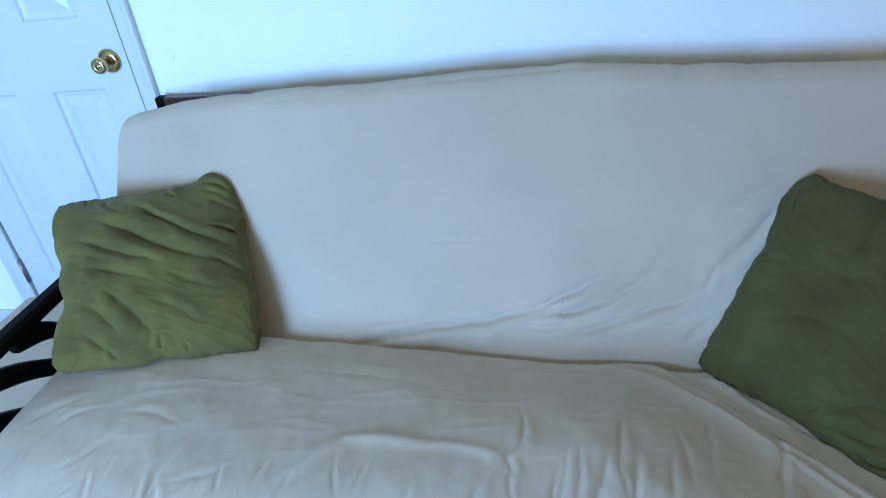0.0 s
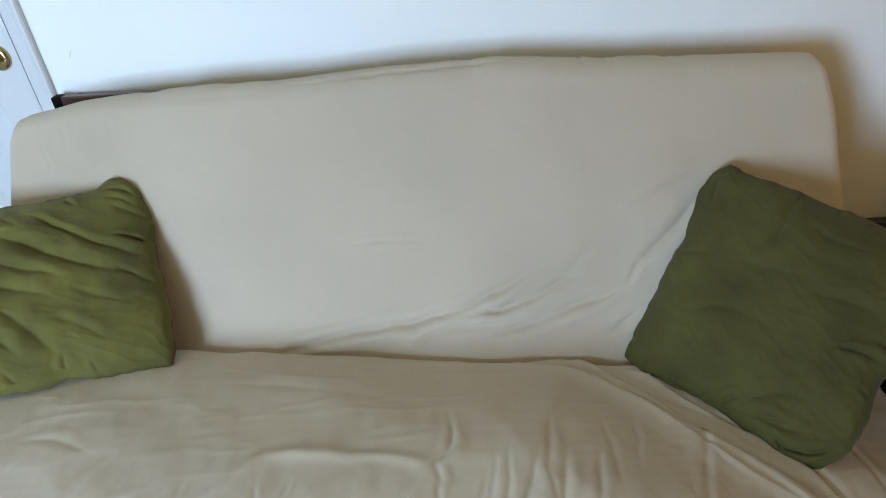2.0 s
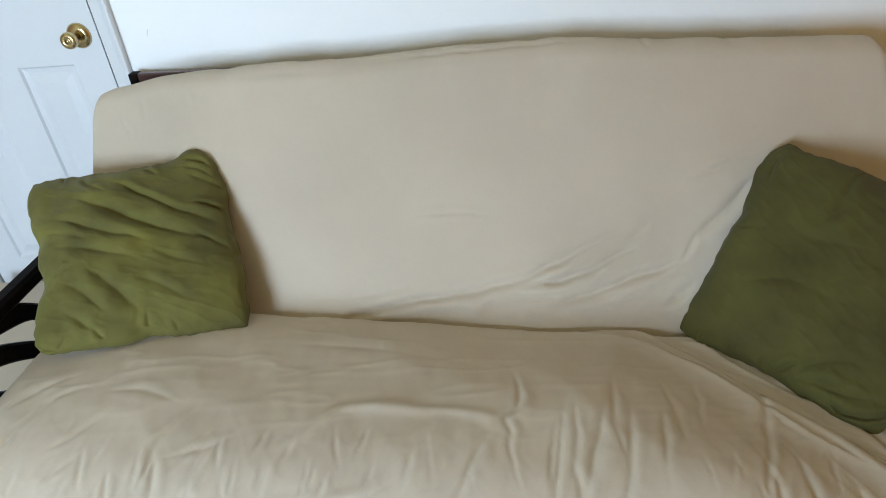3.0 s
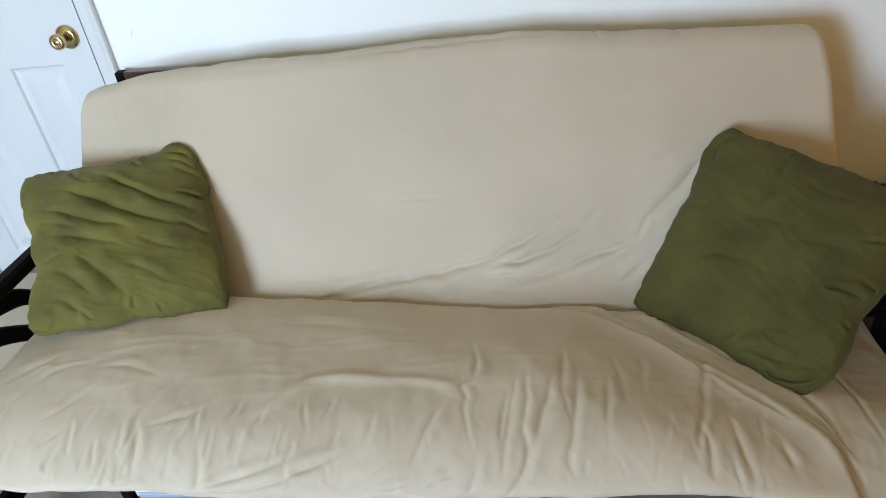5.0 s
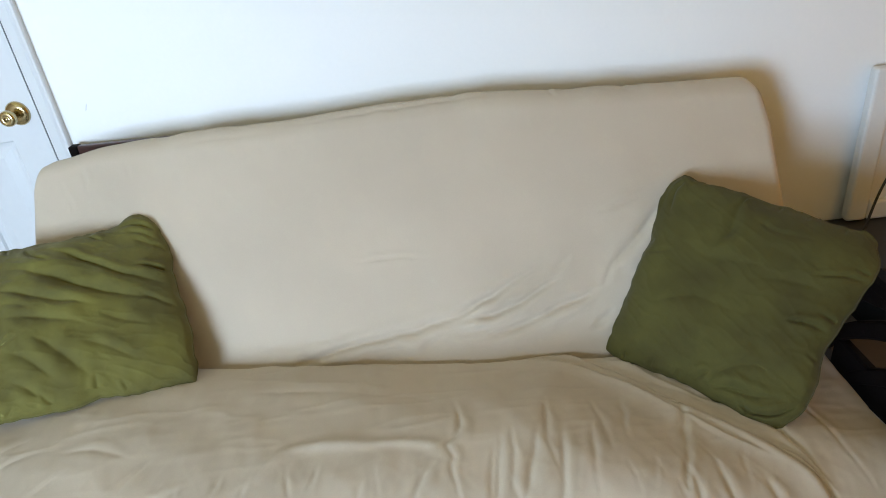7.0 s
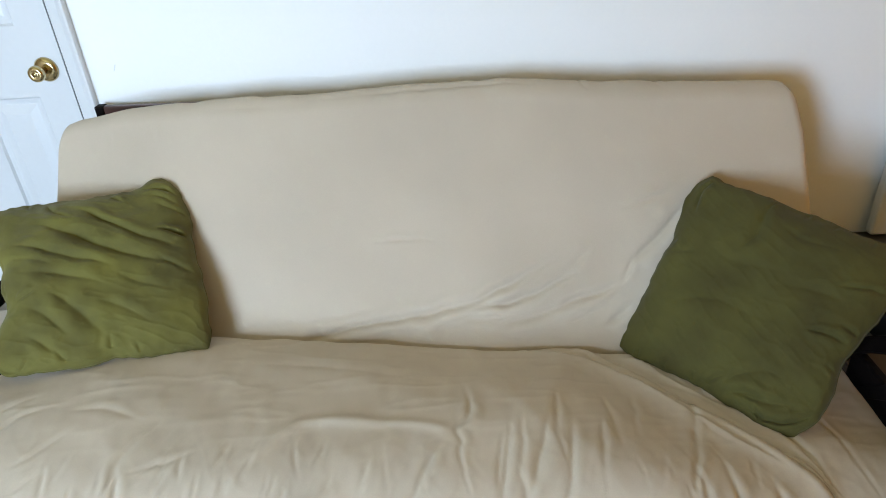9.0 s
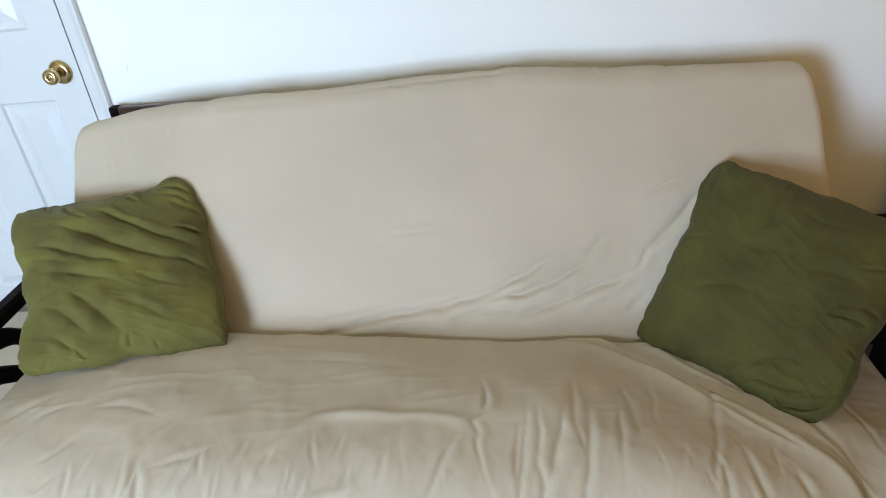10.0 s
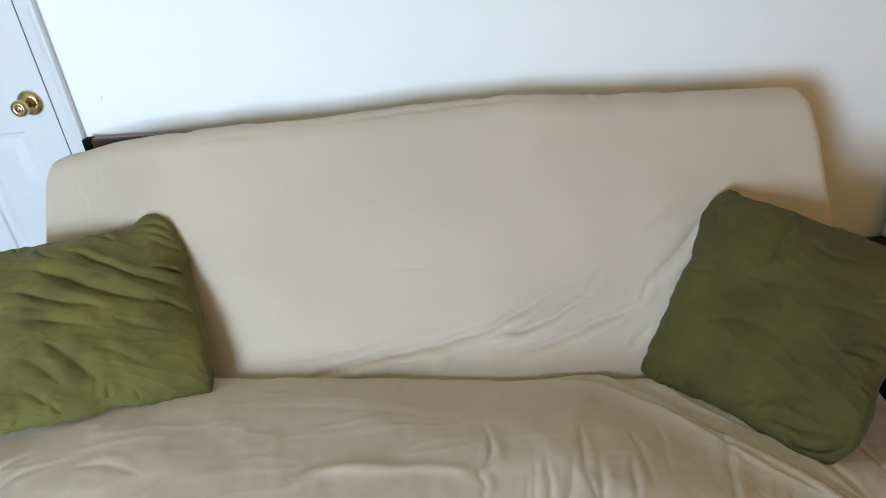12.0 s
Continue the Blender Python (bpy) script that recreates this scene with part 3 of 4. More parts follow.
def back_cushion(parent):
    step = 0.0044
    # loop in (a: depth behind the front plane, mirrored; b: height along the plane)
    T, L = 0.155, 0.60
    loop, nrm, s = rounded_loop(0.0, T, 0.0, L, (0.05, 0.045, 0.05, 0.05), step)
    X0, X1, r = -0.943, 0.933, 0.024
    xs = column_places(X0, X1, step, r)
    ins = np.where(xs < X0 + r, r - np.sqrt(np.maximum(r ** 2 - (X0 + r - xs) ** 2, 0)), 0)
    ins = np.where(xs > X1 - r, r - np.sqrt(np.maximum(r ** 2 - (xs - X1 + r) ** 2, 0)), ins)
    # height of the top edge along x
    tx = [-0.945, -0.925, -0.895, -0.85, -0.78, -0.54, -0.30, -0.04, 0.24, 0.39, 0.59, 0.910, 0.920, 0.933]
    tz = [0.800, 0.842, 0.854, 0.859, 0.870, 0.877, 0.876, 0.887, 0.889, 0.874, 0.863, 0.852, 0.850, 0.842]
    top = (np.interp(xs, tx, tz) - 0.285) * TILT_L
    top = np.convolve(np.pad(top, 2, mode="edge"), np.ones(5) / 5, "valid")
    a = loop[None, :, 0] - nrm[None, :, 0] * ins[:, None]
    b = loop[None, :, 1] - nrm[None, :, 1] * np.minimum(ins, np.where(xs > 0, 0.008, 0.02))[:, None]
    b = b / L * top[:, None]
    X = np.repeat(xs[:, None], loop.shape[0], 1)
    # the far upper corner is drawn in where the cover is pulled tight
    X = X - 0.022 * smooth01((X - 0.70) / 0.23) * np.clip((b * 0.827 + 0.285 - 0.745) / 0.11, 0, 1)
    level = 0.35 * smooth01((xs + 0.86) / 0.22)
    b = b + level[:, None] * np.maximum(a, 0) * TILT_K * np.clip(b / np.maximum(top[:, None], 0.1), 0, 1) ** 3
    uy, uz = TILT_K / TILT_L, 1 / TILT_L
    z0 = 0.285
    y0 = TILT_Y0 + TILT_K * (z0 - TILT_Z0)
    P = np.stack([X, y0 + b * uy + a * uz, z0 + b * uz - a * uy], 2)
    n = grid_normals(P)
    mid = (P * np.array([0, 1, 1])).mean(1, keepdims=True)
    if ((P - mid) * n).sum() < 0:
        n = -n
    Q = z0 + b * uz          # height on the front plane
    front = (a < T * 0.5)
    d = np.zeros(X.shape)
    d += fold(X, Q, [(-0.16, 0.550), (-0.118, 0.557), (-0.04, 0.560), (0.05, 0.552), (0.09, 0.548)], 0.0052, 0.0044, (0.35, 0.4), 1.0)
    # the fan of tension folds that runs from the crease up towards the far pillow: a dark valley with a soft ridge below it
    for pts, w, am, ends in (([(-0.33, 0.358), (-0.158, 0.390), (0.008, 0.409), (0.108, 0.427), (0.208, 0.466), (0.299, 0.505), (0.375, 0.532)], 0.0085, 0.0125, (0.25, 0.06)),
                             ([(0.09, 0.412), (0.187, 0.424), (0.259, 0.441), (0.313, 0.464), (0.395, 0.490)], 0.0080, 0.0115, (0.25, 0.2)),
                             ([(0.16, 0.377), (0.273, 0.401), (0.352, 0.426), (0.431, 0.444), (0.480, 0.466)], 0.0085, 0.0115, (0.2, 0.2)),
                             ([(0.462, 0.448), (0.480, 0.475), (0.500, 0.510)], 0.0075, 0.0040, (0.3, 0.3)),
                             ([(0.480, 0.490), (0.513, 0.511), (0.558, 0.541), (0.610, 0.585), (0.645, 0.625)], 0.0100, 0.0100, (0.25, 0.2)),
                             ([(0.335, 0.484), (0.377, 0.512), (0.410, 0.536)], 0.0075, 0.0055, (0.3, 0.3)),
                             ([(0.06, 0.391), (0.159, 0.395), (0.238, 0.406)], 0.0070, 0.0050, (0.35, 0.35)),
                             ([(0.415, 0.372), (0.459, 0.388), (0.500, 0.420)], 0.0080, 0.0075, (0.3, 0.3)),
                             ([(-0.45, 0.395), (-0.25, 0.405), (-0.05, 0.43)], 0.0105, 0.0035, (0.4, 0.4))):
        d += fold(X, Q, pts[::-1], 1.2 * w, 1.05 * am, ends, 0.95)
    d += fold(X, Q, [(0.45, 0.60), (0.55, 0.622), (0.66, 0.66)], 0.0090, 0.0052, (0.4, 0.4))
    for x, q in ((-0.86, 0.80), (-0.845, 0.775), (-0.81, 0.825), (-0.70, 0.84)):
        d += 0.22 * fold(X, Q, [(x, q), (x + 0.012, q - 0.03), (x + 0.016, q - 0.06)], 0.0067, 0.0064, (0.3, 0.3))
    d += fold(X, Q, [(0.395, 0.90), (0.402, 0.872), (0.425, 0.845)], 0.009, 0.0030, (0.1, 0.5), 0.9)
    d += fold(X, Q, [(0.585, 0.89), (0.592, 0.862), (0.612, 0.838)], 0.008, 0.0030, (0.1, 0.5), 1.0)
    d += fold(X, Q, [(-0.62, 0.845), (-0.45, 0.852), (-0.25, 0.850)], 0.012, 0.0035, (0.4, 0.4), 0.8)
    d += fold(X, Q, [(-0.36, 0.862), (-0.16, 0.868), (0.02, 0.876), (0.22, 0.880), (0.36, 0.868)], 0.006, 0.0045, (0.3, 0.3), 1.0)
    d += 0.010 * np.exp(-((Q - 0.60) / 0.20) ** 2) * front          # soft middle
    d += 0.006 * value_noise(X, Q, 0.30, 8) + 0.0016 * value_noise(X, Q, 0.09, 9) + 0.0005 * value_noise(X, Q, 0.03, 10)
    d += 0.0022 * value_noise(X, b * 0.2, 0.05, 12) * smooth01((Q - 0.80) / 0.05)
    d = d * smooth01((0.96 - np.abs(X)) / 0.06)
    return grid_mesh("back_cushion", P + n * d[:, :, None], COTTON, parent, label="beige cotton covered back half, taut above and creased below")


mattress = tagged(empty("futon_mattress", 0, 0, 0), "folded futon mattress in a rumpled beige cotton cover", "futon mattress")
seat_cushion(mattress)
back_cushion(mattress)

# ---- futon frame ----
def strip_along_y(x0, x1, ys, zc, h, bevel=0.004):
    """A bowed board along y: centre heights zc(y), constant height h."""
    bm = bmesh.new()
    rings = []
    for y in ys:
        z = zc(y)
        rings.append([bm.verts.new(c) for c in ((x0, y, z - h / 2 + bevel), (x0 + bevel, y, z - h / 2), (x1 - bevel, y, z - h / 2), (x1, y, z - h / 2 + bevel),
                                                 (x1, y, z + h / 2 - bevel), (x1 - bevel, y, z + h / 2), (x0 + bevel, y, z + h / 2), (x0, y, z + h / 2 - bevel))])
    for p, q in zip(rings, rings[1:]):
        for k in range(8):
            bm.faces.new((p[k], p[(k + 1) % 8], q[(k + 1) % 8], q[k]))
    bm.faces.new(rings[0])
    bm.faces.new(rings[-1][::-1])
    bmesh.ops.recalc_face_normals(bm, faces=bm.faces)
    return bm


futon = tagged(empty("futon_sofa"), "espresso-stained wooden futon sofa base with curved slatted arms", "futon sofa")


def curve_at(pts):
    c = bend(pts, 40)
    o = np.argsort(c[:, 0])
    return lambda y: float(np.interp(y, c[o, 0], c[o, 1]))


# arms: outer and inner face of each, with slats that fan out and rise to the top rail
for xa, xb in ((-1.032, -0.992), (0.972, 1.012)):
    part("arm_rail", strip_along_y(xa, xb, [-1.08 + 0.68 * k / 12 for k in range(13)], lambda y: 0.530, 0.036, 0.008), WOOD, futon)
    xi, xo = xa + 0.006, xb - 0.006
    for pts in (((-0.70, 0.512), (-0.62, 0.485), (-0.57, 0.447), (-0.53, 0.405), (-0.48, 0.345)),
                ((-0.88, 0.505), (-0.80, 0.484), (-0.72, 0.447), (-0.66, 0.408), (-0.60, 0.360), (-0.54, 0.290)),
                ((-0.99, 0.450), (-0.90, 0.432), (-0.80, 0.382), (-0.72, 0.325), (-0.66, 0.275), (-0.60, 0.205))):
        y0, y1 = pts[0][0], pts[-1][0]
        part("arm_slat", strip_along_y(xi, xo, [y0 + (y1 - y0) * k / 20 for k in range(21)], curve_at(pts), 0.050, 0.006), WOOD, futon)
    part("side_rail", strip_along_y(xi + 0.002, xo - 0.002, [-1.00 + 0.42 * k / 8 for k in range(9)], lambda y: 0.285, 0.10, 0.005), WOOD, futon)
    part("lower_rail", strip_along_y(xi, xo, [-1.00 + 0.53 * k / 8 for k in range(9)], lambda y: 0.12, 0.05, 0.005), WOOD, futon)
    part("front_post", box(xa, xb, -1.06, -1.00, 0.0, 0.512, 0.005), WOOD, futon)
    part("rear_post", box(xa, xb, -0.47, -0.41, 0.0, 0.512, 0.005), WOOD, futon)
for y in (-0.93, -0.52):
    part("seat_rail", box(-0.80, 0.78, y - 0.012, y + 0.012, 0.262, 0.300, 0.003), WOOD, futon)
for k in range(9):
    x = -0.72 + 0.18 * k
    part("seat_slat", box(x - 0.03, x + 0.03, -0.955, -0.49, 0.3003, 0.3125, 0.003), WOOD, futon)
bm = box(-0.908, 0.86, -0.050, -0.026, 0.735, 0.833, 0.005)
for v in bm.verts:
    v.co.z -= 0.016 * (v.co.x + 0.908)
part("top_rail", bm, RAILWOOD, futon, "dark reddish wooden top rail")
part("rail_end", box(-0.912, -0.886, -0.053, -0.023, 0.733, 0.8345, 0.004), WOOD, futon, "black end cap of the top rail")
part("lower_back_rail", box(-0.975, 0.975, -0.36, -0.335, 0.24, 0.30, 0.004), WOOD, futon)
for k in range(9):
    x = -0.80 + 0.2 * k
    bm = box(x - 0.02, x + 0.02, -0.006, 0.006, 0, 0.60, 0.003)
    bmesh.ops.transform(bm, matrix=Matrix.Translation((0, -0.345, 0.25)) @ Matrix.Rotation(-math.atan2(0.285, 0.53), 4, "X"), verts=bm.verts)
    part("back_slat", bm, WOOD, futon)


# ---- throw pillows ----
def throw_pillow(corners, thick, folds, puckers, sides, rounding, label, seed, cloth, back_flat=0.6):
    """A square stuffed pillow between four corner points (bottom left, bottom right, top right, top left). sides: how far each side
    (left, right, bottom, top) lies inside the square, as (way along it, inset) pairs; rounding: a radius for each corner."""
    bl, br, tr, tl = [np.array(c, float) for c in corners]
    N = 190
    g = np.sin(np.linspace(-math.pi / 2, math.pi / 2, N)) * 0.5 + 0.5
    g = 0.5 * g + 0.5 * np.linspace(0, 1, N)
    U, V = np.meshgrid(g, g, indexing="ij")
    cu, cv = 2 * U - 1, 2 * V - 1

    def inset(pairs, w):
        c = bend(pairs, 60)
        return np.interp(w, c[:, 0], c[:, 1])

    left, right, bottom, top = sides
    u2 = U + inset(left, V) * (1 - U) ** 2 - inset(right, V) * U ** 2
    v2 = V + inset(bottom, U) * (1 - V) ** 2 - inset(top, U) * V ** 2
    for (au, av), r in zip(((0, 0), (1, 0), (1, 1), (0, 1)), rounding):
        du, dv = np.abs(U - au), np.abs(V - av)
        cut = 0.293 * r * np.clip(1 - (du + dv) / (1.5 * r), 0, 1) ** 2
        u2 = u2 + cut * (1 - 2 * au)
        v2 = v2 + cut * (1 - 2 * av)
    edge_n = 0.008 * value_noise(U * 0.45, V * 0.45, 0.045, seed + 7) + 0.005 * value_noise(U * 0.45, V * 0.45, 0.016, seed + 8)
    u2 = u2 + edge_n * np.abs(cu) ** 6
    v2 = v2 + edge_n * np.abs(cv) ** 6
    M = (bl[None, None] * ((1 - u2) * (1 - v2))[..., None] + br[None, None] * (u2 * (1 - v2))[..., None]
         + tr[None, None] * (u2 * v2)[..., None] + tl[None, None] * ((1 - u2) * v2)[..., None])
    nrm = np.cross(br - bl, tl - bl) + np.cross(tr - tl, tr - br)
    nrm /= np.linalg.norm(nrm)
    if nrm[1] > 0:
        nrm = -nrm
    body = ((1 - np.abs(cu) ** 2.6) * (1 - np.abs(cv) ** 2.6))
    body = np.maximum(body, 0) ** 0.52
    d = np.zeros(U.shape)
    for pts, w, am in folds:
        d += fold(U, V, pts, 1.25 * w, am, (0.25, 0.25), 0.8)
    for (pu, pv), ln, ang, w, am in puckers:
        d += fold(U, V, [(pu, pv), (pu + 0.5 * ln * math.cos(ang), pv + 0.5 * ln * math.sin(ang)), (pu + ln * math.cos(ang), pv + ln * math.sin(ang))], w, am, (0.05, 0.5))
    d += 0.006 * value_noise(U, V, 0.17, seed) + 0.0022 * value_noise(U, V, 0.07, seed + 1) + 0.0014 * wrinkles(U - 0.5 * V, V + 0.45 * U, 0.16, 0.05, seed + 3)
    rim = smooth01(np.minimum(np.minimum(U, 1 - U), np.minimum(V, 1 - V)) / 0.03)
    Fr = M + nrm * (thick * 0.5 * body + d * rim)[..., None]
    Bk = M - nrm * (thick * 0.5 * back_flat * body)[..., None]
    verts = np.concatenate([Fr.reshape(-1, 3), Bk.reshape(-1, 3)])
    idx = np.arange(N * N).reshape(N, N)
    q = np.stack([idx[:-1, :-1], idx[1:, :-1], idx[1:, 1:], idx[:-1, 1:]], -1).reshape(-1, 4)
    faces = np.concatenate([q, q[:, ::-1] + N * N])
    thing = empty("throw_pillow", *M.reshape(-1, 3).mean(0))
    tagged(thing, label, "throw pillow", group="green throw pillows")
    me = bpy.data.meshes.new("cover")
    me.from_pydata(verts.tolist(), [], faces.tolist())
    bm = bmesh.new()
    bm.from_mesh(me)
    bmesh.ops.remove_doubles(bm, verts=bm.verts, dist=0.0003)
    bmesh.ops.recalc_face_normals(bm, faces=bm.faces)
    bm.to_mesh(me)
    bm.free()
    me.materials.append(cloth)
    me.polygons.foreach_set("use_smooth", [True] * len(me.polygons))
    under(new("cover", me), thing)
    # stitched edge seam
    ring = np.concatenate([M[:, 0], M[-1, 1:], M[::-1, -1][1:], M[0, ::-1][1:-1]])
    tang = np.roll(ring, -1, 0) - np.roll(ring, 1, 0)
    tang /= np.linalg.norm(tang, axis=1, keepdims=True) + 1e-9
    out = np.cross(tang, nrm)
    aa = np.linspace(0, 2 * math.pi, 7, endpoint=False)
    tube = ring[:, None] + 0.0012 * (np.cos(aa)[None, :, None] * out[:, None] + np.sin(aa)[None, :, None] * nrm[None, None])
    tube = np.concatenate([tube, tube[:1]])
    under(grid_mesh("seam", tube, cloth), thing)
    return thing


LEFT_FOLDS = [
    ([(0.42, 0.90), (0.49, 0.86), (0.64, 0.73), (0.79, 0.62), (0.92, 0.54), (1.0, 0.50)], 0.021, 0.0150),
    ([(0.16, 0.84), (0.30, 0.79), (0.44, 0.70), (0.58, 0.60), (0.72, 0.53), (0.83, 0.48), (0.96, 0.40)], 0.027, 0.0150),
    ([(0.05, 0.75), (0.17, 0.70), (0.34, 0.61), (0.48, 0.55), (0.62, 0.47)], 0.022, 0.0110),
    ([(0.06, 0.64), (0.18, 0.61), (0.32, 0.54)], 0.014, 0.0050),
    ([(0.10, 0.55), (0.27, 0.51), (0.44, 0.44), (0.56, 0.37)], 0.022, 0.0110),
    ([(0.08, 0.385), (0.13, 0.405), (0.21, 0.425)], 0.010, 0.0080),
    ([(0.24, 0.41), (0.34, 0.345), (0.42, 0.26), (0.48, 0.17), (0.54, 0.08)], 0.034, 0.0090),
    ([(0.13, 0.37), (0.23, 0.30), (0.30, 0.22), (0.36, 0.15)], 0.036, 0.0085),
    ([(0.15, 0.20), (0.23, 0.14), (0.30, 0.06)], 0.018, 0.0050),
    ([(0.80, 0.96), (0.89, 0.90), (0.99, 0.83)], 0.013, 0.0080),
    ([(0.78, 0.93), (0.87, 0.865), (0.98, 0.77)], 0.011, 0.0060),
    ([(0.64, 0.96), (0.67, 0.915), (0.71, 0.88)], 0.012, 0.0090),
    ([(0.30, 0.97), (0.35, 0.88), (0.44, 0.81)], 0.014, 0.0080),
    ([(0.80, 0.67), (0.91, 0.625), (0.97, 0.585), (1.0, 0.57)], 0.012, 0.0110),
    ([(0.83, 0.84), (0.95, 0.74), (1.0, 0.68)], 0.014, 0.0050),
    ([(0.80, 0.52), (0.89, 0.44), (0.99, 0.38)], 0.013, 0.0070),
    ([(0.55, 0.48), (0.70, 0.38), (0.86, 0.30)], 0.020, 0.0045),
    ([(0.50, 0.30), (0.62, 0.24), (0.76, 0.14)], 0.022, 0.0045),
]
LEFT_PUCKERS = [((0.53, 0.035), 0.09, 1.35, 0.016, 0.010), ((0.33, 0.03), 0.10, 2.2, 0.016, 0.005), ((0.12, 0.02), 0.08, 1.0, 0.016, 0.003),
                ((0.66, 0.02), 0.06, 1.7, 0.012, 0.005), ((0.985, 0.60), 0.10, 2.9, 0.014, 0.008), ((0.20, 0.985), 0.06, -1.2, 0.012, 0.006)]
LEFT_SIDES = ([(0, 0.0), (0.16, 0.015), (0.28, 0.035), (0.37, 0.065), (0.48, 0.05), (0.63, 0.045), (0.76, 0.02), (1, 0.0)],
              [(0, 0.0), (0.14, 0.0), (0.26, -0.02), (0.46, -0.03), (0.73, -0.04), (0.88, -0.03), (1, -0.01)],
              [(0, 0.035), (0.21, 0.04), (0.42, 0.04), (0.53, 0.06), (0.68, 0.03), (0.9, 0.015), (1, 0.0)],
              [(0, -0.015), (0.14, 0.0), (0.37, 0.04), (0.53, 0.05), (0.66, 0.06), (0.79, 0.06), (0.87, 0.025), (0.95, 0.005), (1, 0.0)])
RIGHT_FOLDS = [
    ([(0.40, 0.99), (0.395, 0.93), (0.41, 0.77), (0.38, 0.66)], 0.018, 0.0070),
    ([(0.02, 0.53), (0.11, 0.56), (0.20, 0.60)], 0.012, 0.0050),
    ([(0.80, 0.69), (0.89, 0.73), (0.98, 0.76)], 0.012, 0.0100),
    ([(0.80, 0.46), (0.86, 0.48), (0.94, 0.49), (0.99, 0.48)], 0.011, 0.0110),
    ([(0.70, 0.035), (0.84, 0.05), (0.94, 0.10), (0.985, 0.17)], 0.014, 0.0130),
    ([(0.66, 0.06), (0.78, 0.10), (0.90, 0.16)], 0.014, 0.0060),
    ([(0.59, 0.02), (0.70, 0.09), (0.80, 0.12)], 0.014, 0.0090),
    ([(0.58, 0.02), (0.63, 0.13), (0.72, 0.21), (0.84, 0.24)], 0.018, 0.0080),
    ([(0.51, 0.01), (0.55, 0.08), (0.60, 0.12)], 0.011, 0.0070),
    ([(0.09, 0.97), (0.07, 0.86), (0.10, 0.76)], 0.014, 0.0080),
    ([(0.15, 0.30), (0.38, 0.40), (0.70, 0.42)], 0.040, 0.0060),
    ([(0.18, 0.66), (0.40, 0.62), (0.66, 0.66)], 0.034, 0.0050),
    ([(0.55, 0.55), (0.70, 0.62), (0.90, 0.66)], 0.030, 0.0050),
    ([(0.45, 0.90), (0.60, 0.84), (0.78, 0.86)], 0.024, 0.0040),
]
RIGHT_PUCKERS = [((0.985, 0.54), 0.10, 3.1, 0.012, 0.008), ((0.985, 0.80), 0.08, 3.3, 0.012, 0.008), ((0.40, 0.985), 0.07, -1.7, 0.010, 0.010),
                 ((0.45, 0.015), 0.06, 1.6, 0.012, 0.006), ((0.80, 0.02), 0.08, 2.4, 0.012, 0.008), ((0.015, 0.60), 0.06, 0.1, 0.011, 0.005),
                 ((0.30, 0.015), 0.06, 1.3, 0.012, 0.007), ((0.15, 0.015), 0.05, 1.7, 0.012, 0.006), ((0.55, 0.985), 0.05, -1.4, 0.011, 0.007),
                 ((0.68, 0.985), 0.05, -1.8, 0.011, 0.007), ((0.84, 0.985), 0.06, -1.6, 0.012, 0.006), ((0.985, 0.36), 0.06, 3.0, 0.011, 0.007)]
RIGHT_SIDES = ([(0, 0.0), (0.2, 0.01), (0.55, 0.01), (0.7, -0.01), (0.88, -0.03), (1, -0.01)],
               [(0, 0.0), (0.2, 0.0), (0.35, 0.02), (0.44, 0.035), (0.55, 0.012), (0.7, -0.01), (0.85, -0.02), (1, 0.0)],
               [(0, 0.0), (0.3, 0.012), (0.6, 0.008), (0.72, -0.005), (0.85, -0.035), (1, -0.045)],
               [(0, 0.0), (0.06, 0.012), (0.12, 0.036), (0.2, 0.042), (0.3, 0.030), (0.45, 0.03), (0.6, 0.02), (0.86, 0.008), (0.92, -0.012), (1, 0.0)])
PILLOW_L = ((-0.906, -0.76, 0.448), (-0.49, -0.608, 0.412), (-0.646, -0.264, 0.719), (-1.024, -0.42, 0.699))
PILLOW_R = ((0.438, -0.539, 0.324), (0.737, -0.877, 0.344), (0.995, -0.649, 0.625), (0.684, -0.329, 0.694))
throw_pillow(PILLOW_L, 0.12, LEFT_FOLDS, LEFT_PUCKERS, LEFT_SIDES, (0.10, 0.08, 0.13, 0.10), "deeply wrinkled olive green microsuede pillow leaning by the armrest", 21, SUEDE)
throw_pillow(PILLOW_R, 0.13, RIGHT_FOLDS, RIGHT_PUCKERS, RIGHT_SIDES, (0.12, 0.20, 0.12, 0.14), "plump smooth olive green microsuede pillow set on its corner", 31, SUEDE_SHADED)


# ---- beside and under the futon ----
def end_table():
    t = tagged(empty("end_table", 1.38, -0.17, 0), "low black laminate end table beside the futon arm", "end table")
    under(part("tabletop", box(1.12, 1.75, -0.31, -0.015, 0.297, 0.322, 0.003), BLACK), t)
    for x in (1.36, 1.70):
        under(part("side_panel", box(x, x + 0.025, -0.30, -0.03, 0.0, 0.297, 0.002), BLACK), t)
    return t


end_table()

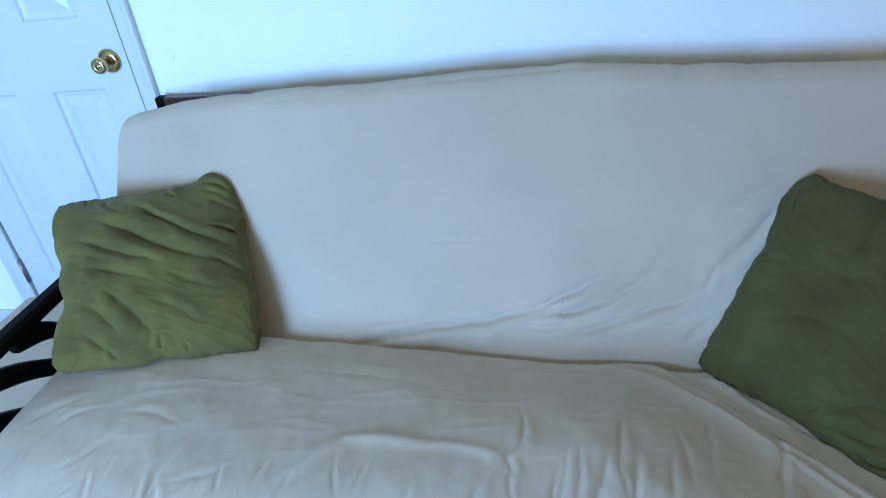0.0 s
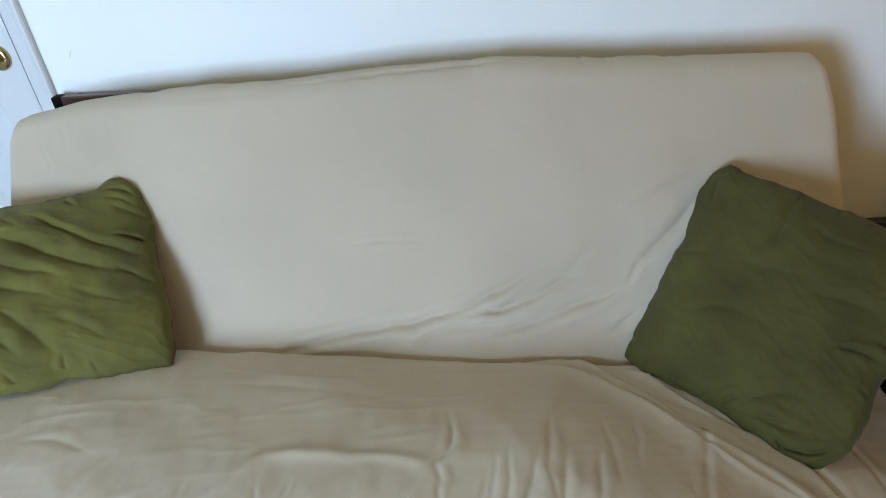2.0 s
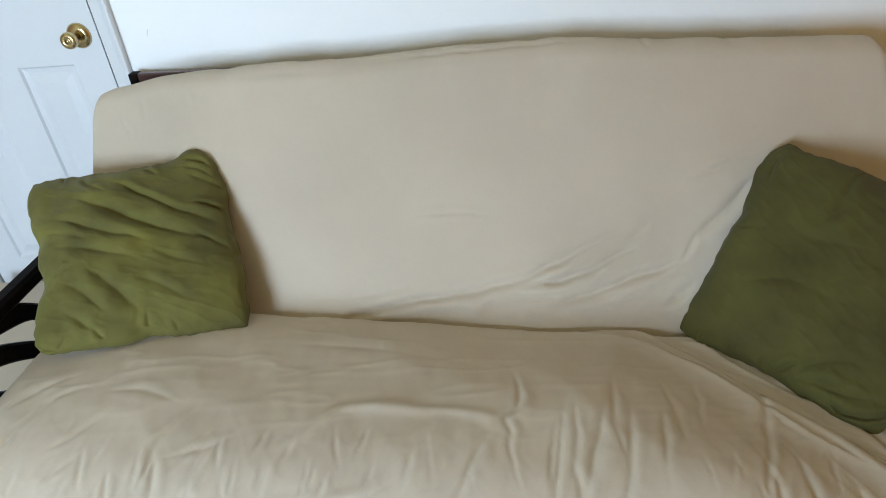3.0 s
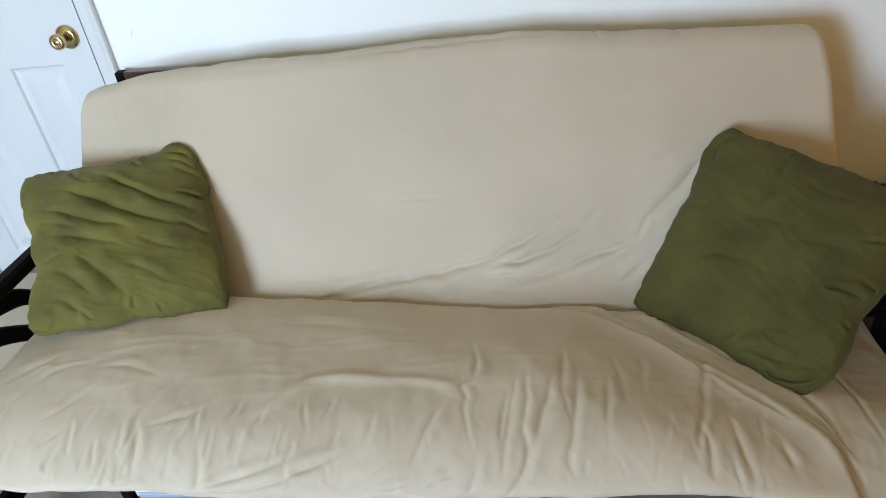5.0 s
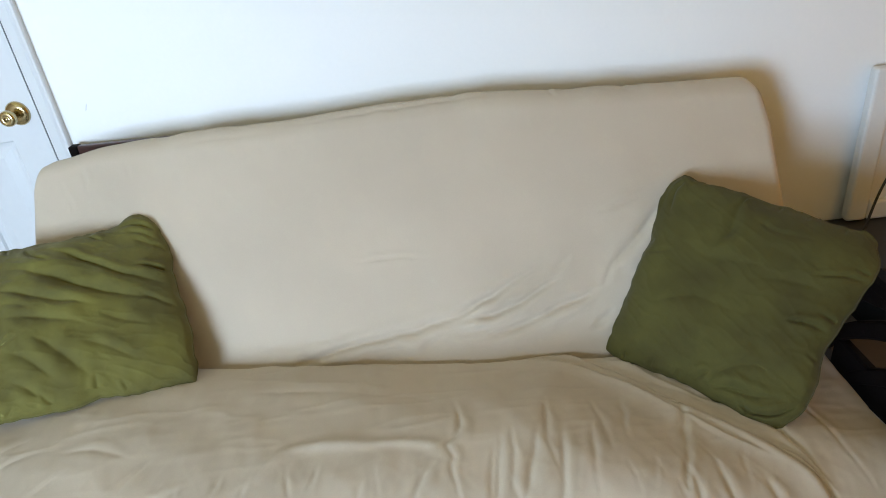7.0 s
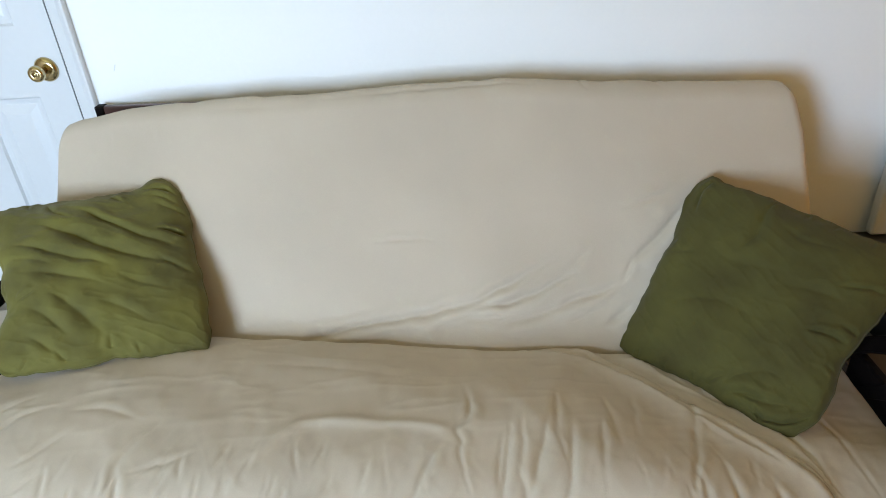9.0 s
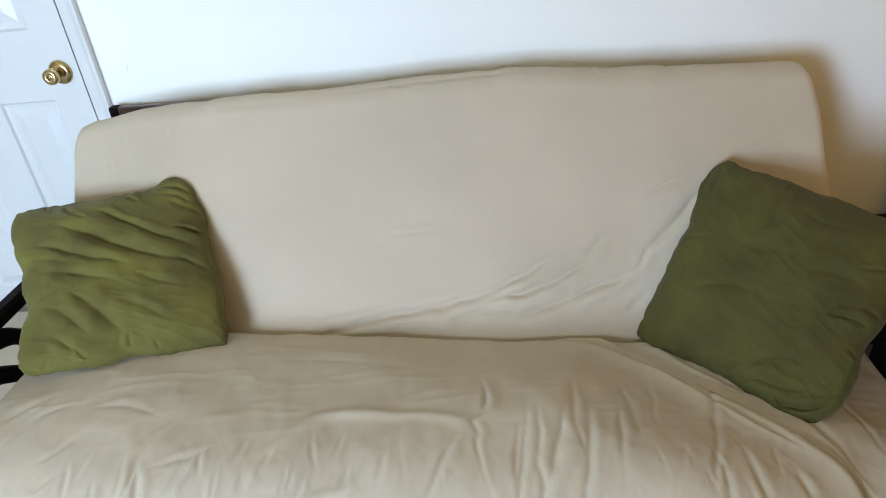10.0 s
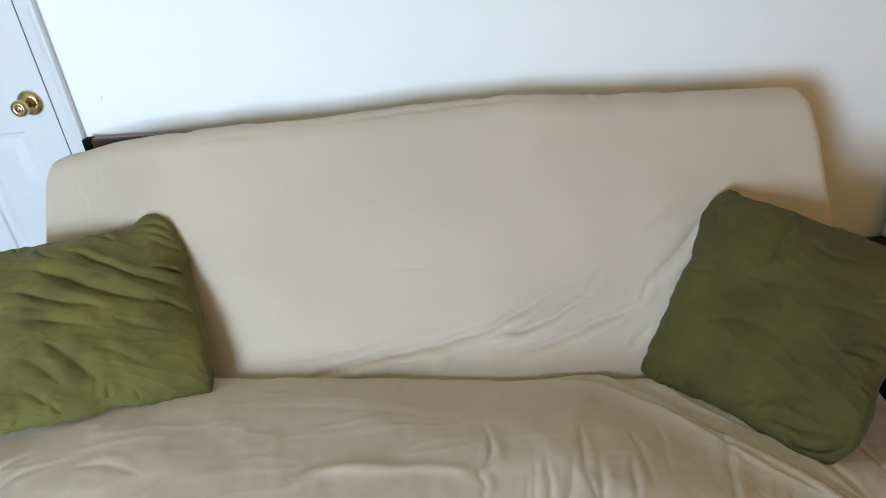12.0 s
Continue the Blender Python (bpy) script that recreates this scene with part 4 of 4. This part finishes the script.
def framed_board():
    """A white framed board that stands on the end table, close against the wall."""
    x0, x1, z0, z1, w = 1.305, 1.735, 0.3225, 0.790, 0.062
    t = tagged(empty("framed_board", (x0 + x1) / 2, -0.03, z0), "white framed board standing on the end table against the wall", "framed board")
    for a0, a1, c0, c1 in ((x0, x0 + w, z0, z1), (x1 - w, x1, z0, z1), (x0 + w, x1 - w, z0, z0 + w), (x0 + w, x1 - w, z1 - w, z1)):
        under(part("frame_rail", box(a0, a1, -0.046, -0.012, c0, c1, 0.010, 3), PLASTIC), t)
    under(part("board", box(x0 + w - 0.004, x1 - w + 0.004, -0.026, -0.016, z0 + w - 0.004, z1 - w + 0.004), PLASTIC), t)
    return t


framed_board()

cable_curve = bpy.data.curves.new("power_cable", "CURVE")
cable_curve.dimensions, cable_curve.bevel_depth, cable_curve.bevel_resolution = "3D", 0.0036, 3
sp = cable_curve.splines.new("NURBS")
cps = [(1.54, -0.03, 0.62), (1.40, -0.08, 0.545), (1.34, -0.11, 0.455), (1.315, -0.13, 0.38), (1.29, -0.15, 0.332), (1.22, -0.17, 0.327), (1.15, -0.20, 0.327)]
sp.points.add(len(cps) - 1)
for p, c in zip(sp.points, cps):
    p.co = (*c, 1)
sp.use_endpoint_u, sp.order_u = True, 4
cable_curve.materials.append(RUBBER)
tagged(new("power_cable", cable_curve), "thin black power cable drooping onto the end table", "cable")

# added box: covers the carpet here with a dark colour in place of shade
crate = tagged(empty("dark_filler_box", 1.33, -0.40, 0), "dark brown lidded box added to stand in for shaded carpet", "storage box")
under(part("body", box(1.085, 1.60, -0.72, -0.335, 0.0, 0.13, 0.004), FILLER_BROWN), crate)
under(part("lid", box(1.080, 1.605, -0.725, -0.330, 0.1302, 0.165, 0.005), FILLER_BROWN), crate)

# folded blanket on the carpet, beyond the arm
blanket = tagged(empty("folded_blanket", -1.32, -0.40, 0), "beige cotton blanket folded on the carpet beside the arm", "blanket")
for z0, z1, dx in ((0.0, 0.068, 0.0), (0.0685, 0.135, 0.012), (0.1355, 0.20, -0.008)):
    under(part("layer", box(-1.60 + dx, -1.065 + dx, -0.72 - dx, -0.06 + dx, z0, z1, 0.030, 4), COTTON, smooth=True), blanket)

# shallow tray with striped folded linen under the seat
tray = tagged(empty("storage_tray", -0.55, -0.72, 0), "dark wooden under-seat tray on the carpet", "storage tray")
under(part("rim", box(-0.806, -0.782, -0.84, -0.40, 0.0, 0.07, 0.003), WOOD), tray)
under(part("rim", box(-0.30, -0.276, -0.84, -0.40, 0.0, 0.07, 0.003), WOOD), tray)
under(part("bottom", box(-0.782, -0.30, -0.84, -0.40, 0.004, 0.014), WOOD), tray)
linen = tagged(empty("folded_linen", -0.54, -0.62, 0.014), "pale blue striped folded linen in the tray", "linen")
under(part("cloth", box(-0.775, -0.305, -0.835, -0.41, 0.014, 0.050, 0.010, 3), PAPER), linen)
for k in range(33):
    y = -0.825 + 0.0125 * k
    under(part("stripe", box(-0.766, -0.314, y, y + 0.0045, 0.0495, 0.0512), INK), linen)
for z in (0.0185, 0.0245, 0.0305, 0.0365):
    under(part("stripe", box(-0.764, -0.316, -0.8368, -0.8346, z, z + 0.0028), INK), linen)
